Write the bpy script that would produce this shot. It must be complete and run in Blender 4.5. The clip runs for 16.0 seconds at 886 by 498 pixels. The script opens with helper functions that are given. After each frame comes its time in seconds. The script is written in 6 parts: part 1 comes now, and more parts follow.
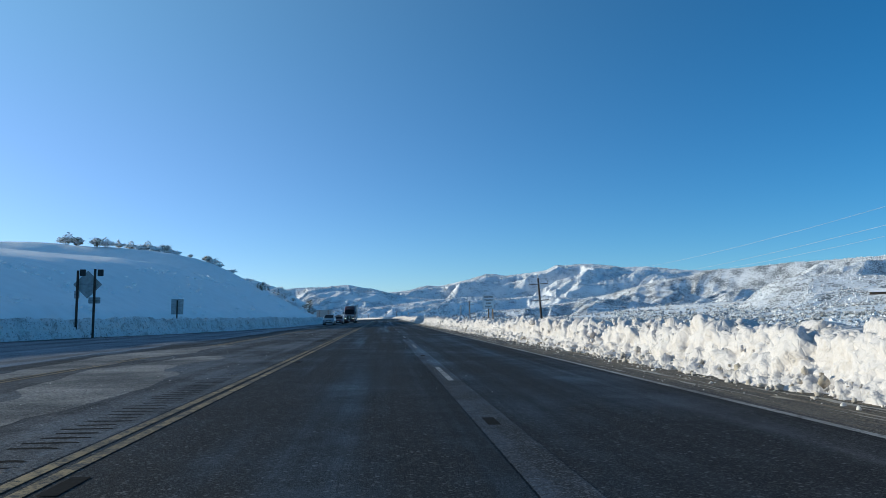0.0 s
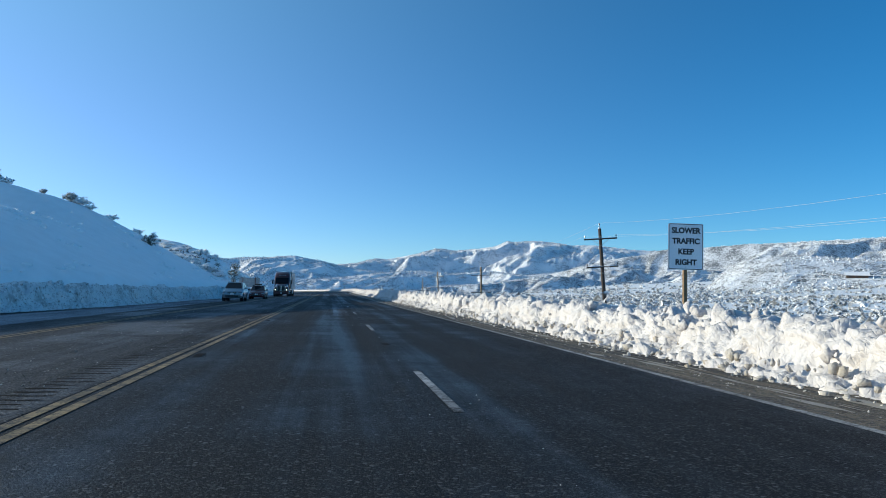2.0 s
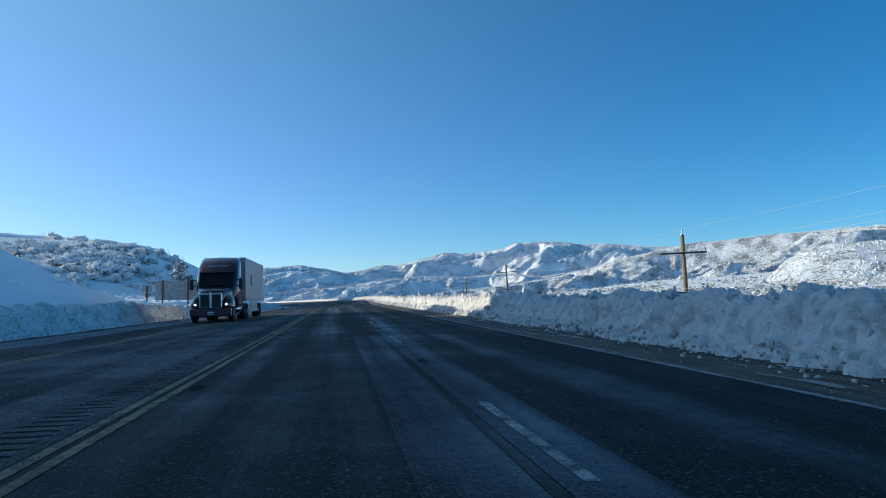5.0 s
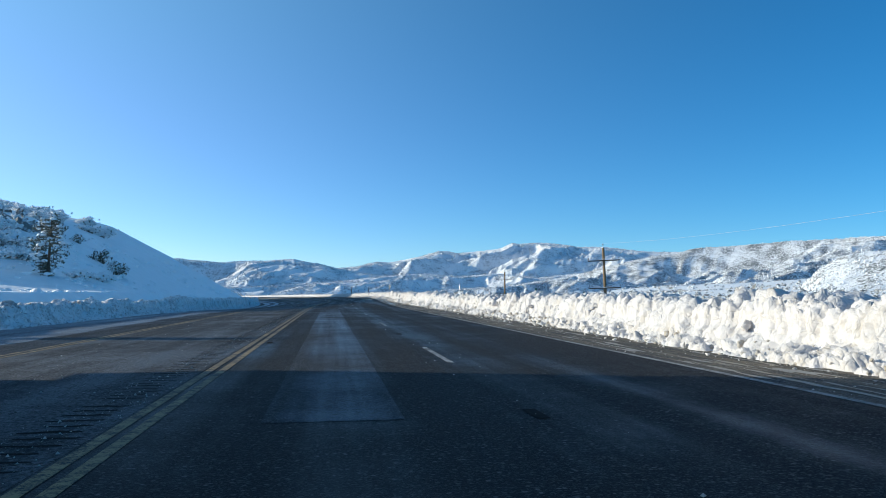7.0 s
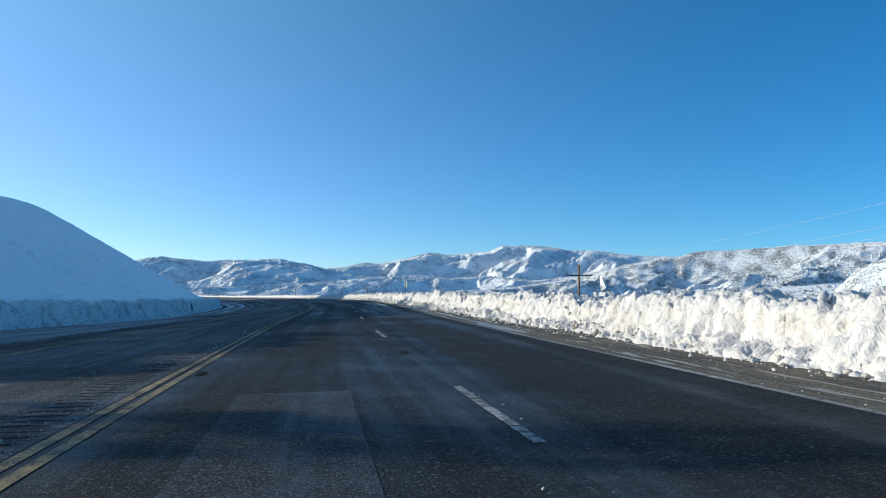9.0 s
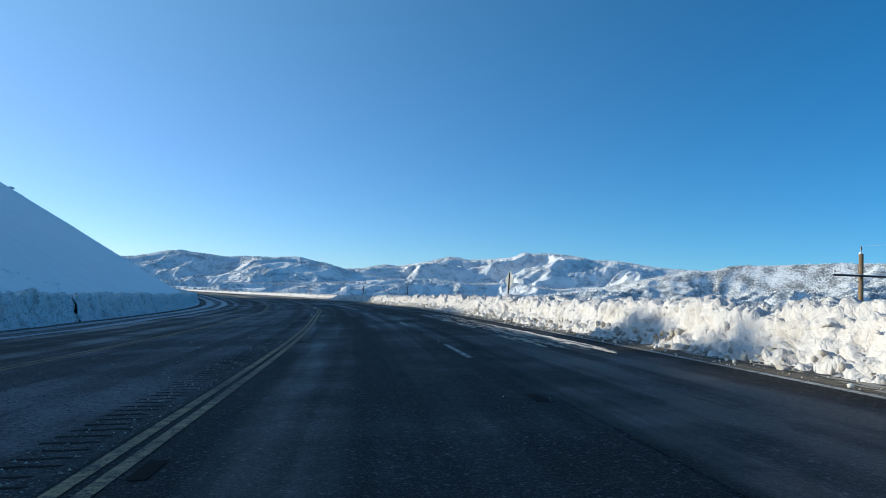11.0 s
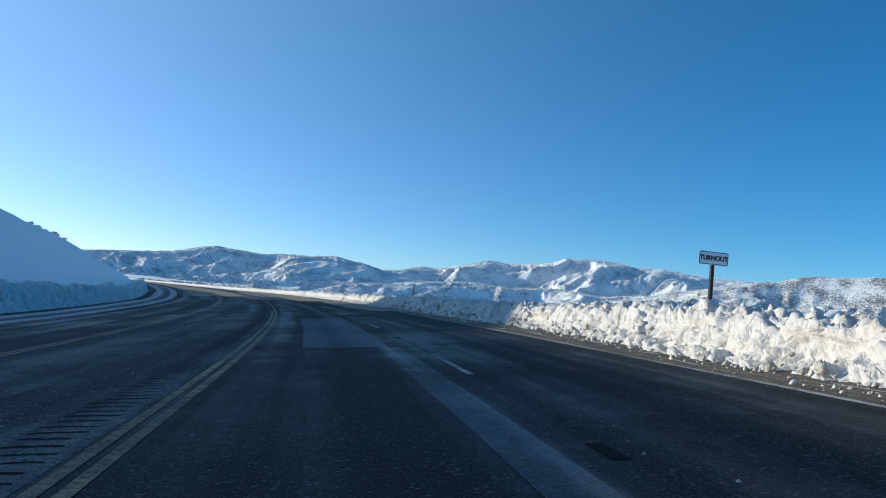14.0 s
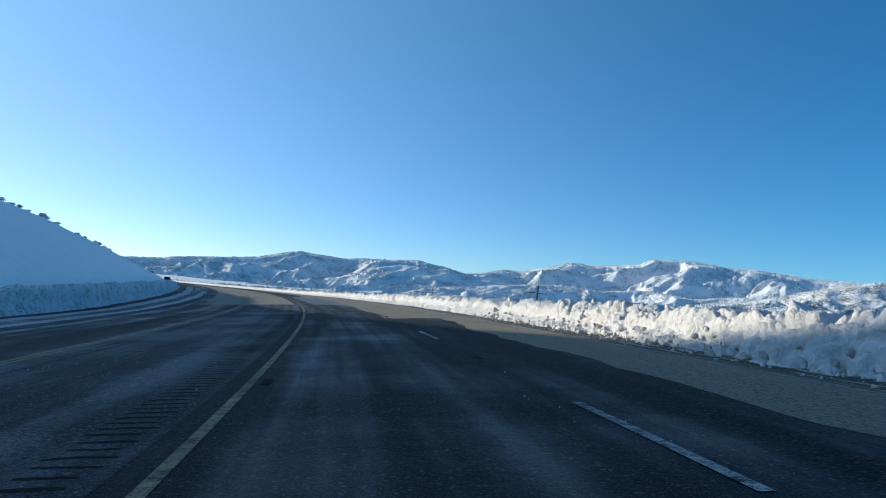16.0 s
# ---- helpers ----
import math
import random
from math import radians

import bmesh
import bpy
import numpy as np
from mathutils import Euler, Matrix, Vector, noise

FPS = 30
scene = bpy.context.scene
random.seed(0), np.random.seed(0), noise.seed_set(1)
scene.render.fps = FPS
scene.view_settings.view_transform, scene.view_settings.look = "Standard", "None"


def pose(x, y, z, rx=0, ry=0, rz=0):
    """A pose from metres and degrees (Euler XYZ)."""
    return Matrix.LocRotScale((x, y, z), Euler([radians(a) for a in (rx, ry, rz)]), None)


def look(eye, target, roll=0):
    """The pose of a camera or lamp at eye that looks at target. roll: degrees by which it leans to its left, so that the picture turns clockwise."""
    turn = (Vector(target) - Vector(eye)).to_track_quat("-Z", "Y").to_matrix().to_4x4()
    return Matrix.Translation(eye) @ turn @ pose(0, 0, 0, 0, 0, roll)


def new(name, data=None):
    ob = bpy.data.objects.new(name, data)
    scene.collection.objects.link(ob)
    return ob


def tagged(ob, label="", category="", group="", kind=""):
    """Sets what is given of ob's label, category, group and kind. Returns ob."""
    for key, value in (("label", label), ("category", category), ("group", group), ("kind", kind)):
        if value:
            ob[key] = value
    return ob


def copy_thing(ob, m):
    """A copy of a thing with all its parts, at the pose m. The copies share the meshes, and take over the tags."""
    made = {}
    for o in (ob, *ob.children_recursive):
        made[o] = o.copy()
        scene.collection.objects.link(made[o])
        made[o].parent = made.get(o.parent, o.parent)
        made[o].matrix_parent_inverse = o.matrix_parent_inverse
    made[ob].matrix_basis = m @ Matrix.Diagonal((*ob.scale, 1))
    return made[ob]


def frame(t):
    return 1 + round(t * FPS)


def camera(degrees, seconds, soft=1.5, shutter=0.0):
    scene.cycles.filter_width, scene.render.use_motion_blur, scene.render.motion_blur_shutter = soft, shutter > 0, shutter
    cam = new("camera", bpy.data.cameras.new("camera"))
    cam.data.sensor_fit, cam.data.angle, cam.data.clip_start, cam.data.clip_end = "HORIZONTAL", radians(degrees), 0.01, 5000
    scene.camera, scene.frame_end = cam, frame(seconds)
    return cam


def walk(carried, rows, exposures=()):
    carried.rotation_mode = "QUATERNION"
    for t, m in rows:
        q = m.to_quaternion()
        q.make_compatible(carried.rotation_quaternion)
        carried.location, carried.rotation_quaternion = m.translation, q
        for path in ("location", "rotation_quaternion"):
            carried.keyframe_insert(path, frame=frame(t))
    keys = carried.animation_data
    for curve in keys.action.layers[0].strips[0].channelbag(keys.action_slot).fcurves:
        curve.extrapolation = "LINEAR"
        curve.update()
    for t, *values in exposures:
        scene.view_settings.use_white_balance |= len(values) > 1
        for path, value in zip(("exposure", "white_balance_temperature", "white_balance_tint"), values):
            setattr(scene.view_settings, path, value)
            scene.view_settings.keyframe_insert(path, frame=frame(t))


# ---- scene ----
# Camera: driven along the left of two lanes, about 25 m/s, eye 1.17 m above the road.
cam = camera(61.0, 16.0, soft=0.65)
ROWS = [
    (0.00, 2.27, 0.00, 1.170, 5.19, 0.08, -4.54),
    (0.50, 1.97, 12.65, 1.170, 4.33, -0.90, -7.51),
    (1.00, 2.07, 25.30, 1.171, 3.40, -1.31, -8.55),
    (1.50, 2.17, 37.95, 1.171, 3.40, -1.34, -8.21),
    (2.00, 2.25, 50.60, 1.172, 3.28, -1.31, -8.55),
    (2.50, 2.47, 63.25, 1.173, 3.38, -0.44, -8.60),
    (3.00, 2.62, 75.90, 1.174, 4.26, 1.31, -9.51),
    (3.50, 2.57, 88.55, 1.175, 3.95, 0.12, -9.23),
    (4.00, 2.33, 101.20, 1.175, 3.84, 0.33, -8.75),
    (4.50, 2.09, 113.85, 1.175, 3.77, 0.70, -8.45),
    (5.00, 1.97, 126.50, 1.175, 3.65, 0.84, -7.98),
    (6.25, 1.77, 158.12, 1.176, 3.60, -0.15, -8.29),
    (7.50, 1.37, 189.75, 1.170, 3.55, -1.15, -8.61),
    (8.00, 1.47, 202.40, 1.172, 3.54, -0.62, -9.08),
    (8.50, 1.59, 215.05, 1.176, 3.67, -1.05, -9.46),
    (9.00, 1.77, 227.70, 1.182, 3.76, -1.58, -9.51),
    (10.25, 1.77, 259.29, 1.176, 3.94, -2.98, -8.68),
    (11.50, 2.68, 290.89, 1.153, 4.10, -4.38, -7.86),
    (12.00, 2.73, 303.57, 1.134, 4.10, -4.62, -7.36),
    (12.50, 2.65, 316.24, 1.126, 4.19, -5.55, -6.75),
    (13.00, 2.50, 328.91, 1.135, 4.30, -5.81, -6.48),
    (13.50, 2.12, 341.57, 1.102, 4.26, -5.97, -6.19),
    (14.00, 1.62, 354.23, 1.059, 4.12, -5.60, -5.45),
    (14.50, 0.91, 366.89, 1.016, 4.05, -5.24, -4.12),
    (15.00, -0.15, 379.52, 0.963, 3.96, -5.30, -2.37),
    (15.50, -1.69, 392.11, 0.890, 3.82, -5.23, -0.68),
    (16.00, -3.45, 404.67, 0.822, 3.81, -5.27, 0.70),
]
walk(cam, [(t, pose(x, y, z, 90 + pitch, roll, yaw)) for t, x, y, z, pitch, roll, yaw in ROWS], [(0.0, 0.42, 5900, -2), (2.0, 0.60, 5900, -2), (5.0, 0.56, 5900, -2), (7.5, 0.72, 5900, -2), (9.0, 0.66, 5900, -2), (12.0, 0.56, 5900, -2), (16.0, 0.56, 5900, -2)])

# ---- light: low morning sun to the left, clear sky ----
SUN_EL, SUN_AZ = 13.5, -72.0          # degrees; azimuth clockwise from the road's first heading (+y)
world = bpy.data.worlds.new("sky")
scene.world = world
world.use_nodes = True
wn = world.node_tree
wn.nodes.clear()
w_out = wn.nodes.new("ShaderNodeOutputWorld")
w_bg = wn.nodes.new("ShaderNodeBackground")
w_sky = wn.nodes.new("ShaderNodeTexSky")
w_sky.sky_type = "NISHITA"
w_sky.sun_disc = False
w_sky.sun_elevation = radians(SUN_EL)
w_sky.sun_rotation = radians(SUN_AZ)
w_sky.altitude = 1500
w_sky.air_density = 0.86
w_sky.dust_density = 0.25
w_sky.ozone_density = 4.0
w_bg.inputs["Strength"].default_value = 0.104
w_sat = wn.nodes.new("ShaderNodeHueSaturation")
w_sat.inputs["Saturation"].default_value = 1.17
w_sat.inputs["Hue"].default_value = 0.496
wn.links.new(w_sky.outputs[0], w_sat.inputs["Color"])
wn.links.new(w_sat.outputs[0], w_bg.inputs[0])
# thin haze: the whole sky pales smoothly towards the sun
w_dir = wn.nodes.new("ShaderNodeTexCoord")
w_dot = wn.nodes.new("ShaderNodeVectorMath")
w_dot.operation = "DOT_PRODUCT"
w_dot.inputs[1].default_value = (math.sin(radians(SUN_AZ)) * math.cos(radians(SUN_EL)), math.cos(radians(SUN_AZ)) * math.cos(radians(SUN_EL)), math.sin(radians(SUN_EL)))
w_half = wn.nodes.new("ShaderNodeMath")
w_half.operation = "MULTIPLY_ADD"
w_half.inputs[1].default_value = 0.5
w_half.inputs[2].default_value = 0.5
w_pow = wn.nodes.new("ShaderNodeMath")
w_pow.operation = "POWER"
w_pow.inputs[1].default_value = 4.2
w_haze = wn.nodes.new("ShaderNodeBackground")
w_up = wn.nodes.new("ShaderNodeSeparateXYZ")
w_tone = wn.nodes.new("ShaderNodeValToRGB")
w_tone.color_ramp.elements[0].position, w_tone.color_ramp.elements[0].color = 0.0, (1.22, 0.64, 0.97, 1)
w_tone.color_ramp.elements[1].position, w_tone.color_ramp.elements[1].color = 0.40, (0.80, 0.95, 0.90, 1)
w_tone.color_ramp.interpolation = "EASE"
wn.links.new(w_dir.outputs["Generated"], w_up.inputs[0])
wn.links.new(w_up.outputs["Z"], w_tone.inputs[0])
wn.links.new(w_tone.outputs[0], w_haze.inputs[0])
w_amount = wn.nodes.new("ShaderNodeMath")
w_amount.operation = "MULTIPLY"
w_amount.inputs[1].default_value = 0.32
w_add = wn.nodes.new("ShaderNodeAddShader")
wn.links.new(w_dir.outputs["Generated"], w_dot.inputs[0])
wn.links.new(w_dot.outputs["Value"], w_half.inputs[0])
wn.links.new(w_half.outputs[0], w_pow.inputs[0])
wn.links.new(w_pow.outputs[0], w_amount.inputs[0])
wn.links.new(w_amount.outputs[0], w_haze.inputs[1])
wn.links.new(w_bg.outputs[0], w_add.inputs[0])
wn.links.new(w_haze.outputs[0], w_add.inputs[1])
wn.links.new(w_add.outputs[0], w_out.inputs[0])


sun_to = Vector((math.sin(radians(SUN_AZ)) * math.cos(radians(SUN_EL)), math.cos(radians(SUN_AZ)) * math.cos(radians(SUN_EL)), math.sin(radians(SUN_EL))))
sun = new("sun", bpy.data.lights.new("sun", "SUN"))
sun.data.energy = 3.6
sun.data.angle = radians(0.53)
sun.data.color = (1.0, 0.83, 0.64)
sun.matrix_world = look(sun_to * 200, (0, 0, 0))


# ---- numbers: noise ----
def hash2(i, j, seed):
    n = (i.astype(np.int64) * 374761393 + j.astype(np.int64) * 668265263 + seed * 974634777) & 0x7FFFFFFF
    n = ((n ^ (n >> 13)) * 1274126177) & 0x7FFFFFFF
    return ((n ^ (n >> 16)) & 0xFFFF) / 65535.0


def vnoise(x, y, seed=0):
    x, y = np.broadcast_arrays(np.asarray(x, float), np.asarray(y, float))
    i, j = np.floor(x).astype(np.int64), np.floor(y).astype(np.int64)
    fx, fy = x - i, y - j
    fx, fy = fx * fx * (3 - 2 * fx), fy * fy * (3 - 2 * fy)
    a, b = hash2(i, j, seed), hash2(i + 1, j, seed)
    c, d = hash2(i, j + 1, seed), hash2(i + 1, j + 1, seed)
    return (a * (1 - fx) + b * fx) * (1 - fy) + (c * (1 - fx) + d * fx) * fy


def fbm(x, y, octaves=4, seed=0, gain=0.5):
    total, amp, norm = 0.0, 1.0, 0.0
    for k in range(octaves):
        total = total + amp * (vnoise(x * 2 ** k, y * 2 ** k, seed + 17 * k) - 0.5)
        norm += amp
        amp *= gain
    return total / norm * 2


def gnoise(x, y, seed=0):
    """Gradient noise, about -0.7 to 0.7."""
    i, j = np.floor(x).astype(np.int64), np.floor(y).astype(np.int64)
    fx, fy = x - i, y - j
    ux, uy = fx * fx * fx * (fx * (fx * 6 - 15) + 10), fy * fy * fy * (fy * (fy * 6 - 15) + 10)

    def corner(a, b):
        t = 2 * math.pi * hash2(i + a, j + b, seed)
        return np.cos(t) * (fx - a) + np.sin(t) * (fy - b)

    return (corner(0, 0) * (1 - ux) + corner(1, 0) * ux) * (1 - uy) + (corner(0, 1) * (1 - ux) + corner(1, 1) * ux) * uy


def ridged(x, y, octaves=4, seed=0, gain=0.5):
    """Sharp crests that branch into smaller ones, 0 to 1."""
    total, amp, norm, weight = 0.0, 1.0, 0.0, 1.0
    for k in range(octaves):
        crest = 1 - np.minimum(1, np.abs(gnoise(x * 2.07 ** k + 7.3 * k, y * 2.07 ** k + 3.1 * k, seed + 31 * k)) * 2.2)
        total = total + amp * crest * weight
        norm += amp
        weight = np.clip(0.35 + crest, 0, 1)
        amp *= gain
    return total / norm


def smooth(a, b, x):
    t = np.clip((np.asarray(x, float) - a) / (b - a), 0, 1)
    return t * t * (3 - 2 * t)


# ---- the road's line: s metres along, u metres to the right of the yellow line ----
S_ALL = np.arange(-80, 801, 1.0)
CURV = np.interp(S_ALL, [0, 225, 260, 300, 340, 380, 420, 470, 540, 640, 800],
                 [0, 0, -0.00133, 0.00165, 0.00100, 0.00182, 0.00135, 0.00154, 0.00113, 0.00134, 0.00137])
TURN = np.cumsum(CURV) - np.cumsum(CURV)[80]
RX, RY = -np.cumsum(np.sin(TURN)), np.cumsum(np.cos(TURN))
RX, RY = RX - RX[80], RY - RY[80]
BANK = np.radians(np.interp(S_ALL, [0, 120, 190, 230, 290, 315, 460, 560, 700], [0, -0.3, -1.2, -1.8, -4.9, -5.8, -5.6, -1.74, 0]))
RZ = np.interp(S_ALL, [0, 330, 420, 520, 800], [0, 0, -0.38, -0.82, -2.85])


def at_road(s, u, dz=0.0):
    """World x, y, z of points of the banked road."""
    s, u = np.broadcast_arrays(np.asarray(s, float), np.asarray(u, float))
    th, b = np.interp(s, S_ALL, TURN), np.interp(s, S_ALL, BANK)
    z = np.interp(s, S_ALL, RZ) - (np.clip(u, -17, 10) - 1.5) * np.sin(b)
    return np.interp(s, S_ALL, RX) + u * np.cos(th), np.interp(s, S_ALL, RY) + u * np.sin(th), z + dz


def road_point(s, u, dz=0.0):
    x, y, z = at_road(s, u, dz)
    return Vector((float(x), float(y), float(z)))


def road_turn(s):
    return math.degrees(float(np.interp(s, S_ALL, TURN)))


def to_road(x, y):
    """s and u of points of the plan."""
    x, y = np.asarray(x, float), np.asarray(y, float)
    best, sb = np.full(x.shape, 1e18), np.zeros(x.shape)
    for k in range(0, len(S_ALL), 8):
        d = (x - RX[k]) ** 2 + (y - RY[k]) ** 2
        sb = np.where(d < best, S_ALL[k], sb)
        best = np.minimum(d, best)
    for _ in range(2):
        th = np.interp(sb, S_ALL, TURN)
        dx, dy = x - np.interp(sb, S_ALL, RX), y - np.interp(sb, S_ALL, RY)
        sb = np.clip(sb + np.clip(-dx * np.sin(th) + dy * np.cos(th), -6, 6), -80, 800)
    th = np.interp(sb, S_ALL, TURN)
    dx, dy = x - np.interp(sb, S_ALL, RX), y - np.interp(sb, S_ALL, RY)
    return sb, dx * np.cos(th) + dy * np.sin(th)


def left_base(s):
    return np.interp(s, [0, 30, 45, 58, 75, 95, 160, 240, 268, 330, 570, 605, 800], [-18, -17.5, -16, -13, -11, -9.6, -9.6, -10.2, -14.6, -15.0, -15.2, -18.6, -19.0])


def right_base(s):
    return np.interp(s, [0, 60, 110, 138, 180, 231, 285, 300, 325, 345, 357, 366, 378, 390, 405, 800], [8.75, 8.55, 8.7, 8.7, 9.0, 9.15, 7.95, 7.7, 7.9, 8.05, 8.0, 8.15, 8.6, 8.4, 8.0, 8.1])


def drift(s):
    """Where the painted lines stray to the right, in the bend."""
    return 0.38 * np.exp(-((np.asarray(s, float) - 339) / 12.0) ** 2)


# height of the cut slope's crest along the road
CREST_S = [-80, 5, 45, 81, 106, 131, 141, 147, 159, 171, 176, 181, 188, 201, 216, 233, 249, 269, 299, 344, 373, 400, 412, 420, 430, 446, 459, 475, 490, 506, 531, 560, 610, 651]
CREST_H = [7.8, 7.5, 6.9, 7.3, 8.3, 8.7, 8.7, 12.7, 13.9, 14.5, 14.2, 9.0, 2.2, 2.0, 2.5, 4.2, 6.5, 9.2, 14.8, 17.0, 16.9, 17.2, 17.8, 23.2, 24.2, 23.2, 17.0, 13.0, 10.6, 10.6, 8.8, 8.0, 7.4, 7.2]


def ground_z(x, y):
    s, u = to_road(x, y)
    z0 = np.interp(s, S_ALL, RZ)
    bank = np.interp(s, S_ALL, BANK)
    # under and beside the road
    z = z0 - (np.clip(u, -17, 10) - 1.5) * np.sin(bank) - 0.35
    # left: cut slope, crest, rising ground behind
    apron = smooth(55, 70, s) * (1 - smooth(92, 112, s))
    foot = left_base(s) - 2.4 - 6.0 * apron
    run = np.maximum(0, foot - u)
    h = np.interp(s, CREST_S, CREST_H) * (1 + 0.10 * fbm(s / 23.0, u / 60.0, 3, 3))
    slope = (np.minimum(0.56, 0.5 * h / 10 + 0.1) + 0.10 * apron) * (1 - 0.5 * np.exp(-((s - 229) / 15.0) ** 2))
    face = slope * run
    k = 1.3
    top = h + 0.07 * np.maximum(0, run - h / slope) * (1 - smooth(90, 260, run)) + 7 * smooth(60, 240, run)
    rise = -k * np.log(np.exp(-face / k) + np.exp(-top / k)) + k * math.log(2) * np.exp(-face / k)
    rough = 0.25 * fbm(x / 5.0, y / 5.0, 4, 11) + 0.8 * smooth(25, 60, run) * fbm(x / 14.0, y / 14.0, 4, 12)
    z = z + np.where(run > 0, np.maximum(0, rise) + rough * smooth(0, 6, run) + 1.0 * smooth(0, 1.5, run), 0)
    # right: down from the road, a shallow valley, slow rise
    out = np.maximum(0, u - right_base(s) - 2.0)
    far = np.hypot(x, y - 200)
    az = np.degrees(np.arctan2(x, y - 100))
    up = 0.055 * np.maximum(0, out - 110) * smooth(2, 34, az) * (1 - smooth(700, 1200, out))
    lumps = 5.0 * smooth(120, 300, out) * fbm(x / 130.0, y / 130.0, 4, 21)
    z = z + np.where(out > 0, 0.5 * smooth(0, 2, out) - 3.2 * smooth(4, 30, out) + up + lumps + 0.35 * smooth(2, 12, out) * fbm(x / 7.0, y / 7.0, 3, 22), 0)
    return z


# ---- materials ----
def nodes_of(name):
    m = bpy.data.materials.new(name)
    m.use_nodes = True
    return m, m.node_tree, m.node_tree.nodes["Principled BSDF"]


def ramp(nt, src, stops):
    r = nt.nodes.new("ShaderNodeValToRGB")
    while len(r.color_ramp.elements) < len(stops):
        r.color_ramp.elements.new(0.5)
    for e, (p, c) in zip(r.color_ramp.elements, stops):
        e.position = p
        e.color = (*c, 1) if isinstance(c, tuple) else (c, c, c, 1)
    nt.links.new(src, r.inputs[0])
    return r.outputs[0]


def noise_at(nt, scale, detail=4, vec=None, rough=0.55):
    n = nt.nodes.new("ShaderNodeTexNoise")
    n.inputs["Scale"].default_value = scale
    n.inputs["Detail"].default_value = detail
    n.inputs["Roughness"].default_value = rough
    if vec is not None:
        nt.links.new(vec, n.inputs["Vector"])
    return n.outputs["Fac"]


def coords(nt, scale=(1, 1, 1), which="Object"):
    c = nt.nodes.new("ShaderNodeTexCoord")
    m = nt.nodes.new("ShaderNodeMapping")
    m.inputs["Scale"].default_value = scale
    nt.links.new(c.outputs[which], m.inputs["Vector"])
    return m.outputs[0]


def mix(nt, fac, a, b):
    m = nt.nodes.new("ShaderNodeMix")
    m.data_type = "RGBA"
    for sock, v in ((m.inputs[0], fac), (m.inputs[6], a), (m.inputs[7], b)):
        if isinstance(v, (int, float)):
            sock.default_value = v
        elif isinstance(v, tuple):
            sock.default_value = (*v, 1)
        else:
            nt.links.new(v, sock)
    return m.outputs[2]


def math_node(nt, op, a, b=0.0):
    m = nt.nodes.new("ShaderNodeMath")
    m.operation = op
    for sock, v in ((m.inputs[0], a), (m.inputs[1], b)):
        if isinstance(v, (int, float)):
            sock.default_value = v
        else:
            nt.links.new(v, sock)
    return m.outputs[0]


def bump(nt, bsdf, height, strength=0.4, distance=0.02):
    b = nt.nodes.new("ShaderNodeBump")
    b.inputs["Strength"].default_value = strength
    b.inputs["Distance"].default_value = distance
    nt.links.new(height, b.inputs["Height"])
    nt.links.new(b.outputs[0], bsdf.inputs["Normal"])


def plain(name, colour, rough=0.5, metal=0.0, scale=30.0, amount=0.25, bumpy=0.0, coat=0.0):
    m, nt, b = nodes_of(name)
    v = coords(nt)
    n = noise_at(nt, scale, 4, v)
    lo = tuple(c * (1 - amount) for c in colour)
    hi = tuple(min(1, c * (1 + amount)) for c in colour)
    nt.links.new(ramp(nt, n, [(0.3, lo), (0.7, hi)]), b.inputs["Base Color"])
    b.inputs["Roughness"].default_value = rough
    b.inputs["Metallic"].default_value = metal
    b.inputs["Coat Weight"].default_value = coat
    if bumpy:
        bump(nt, b, n, bumpy, 0.01)
    return m


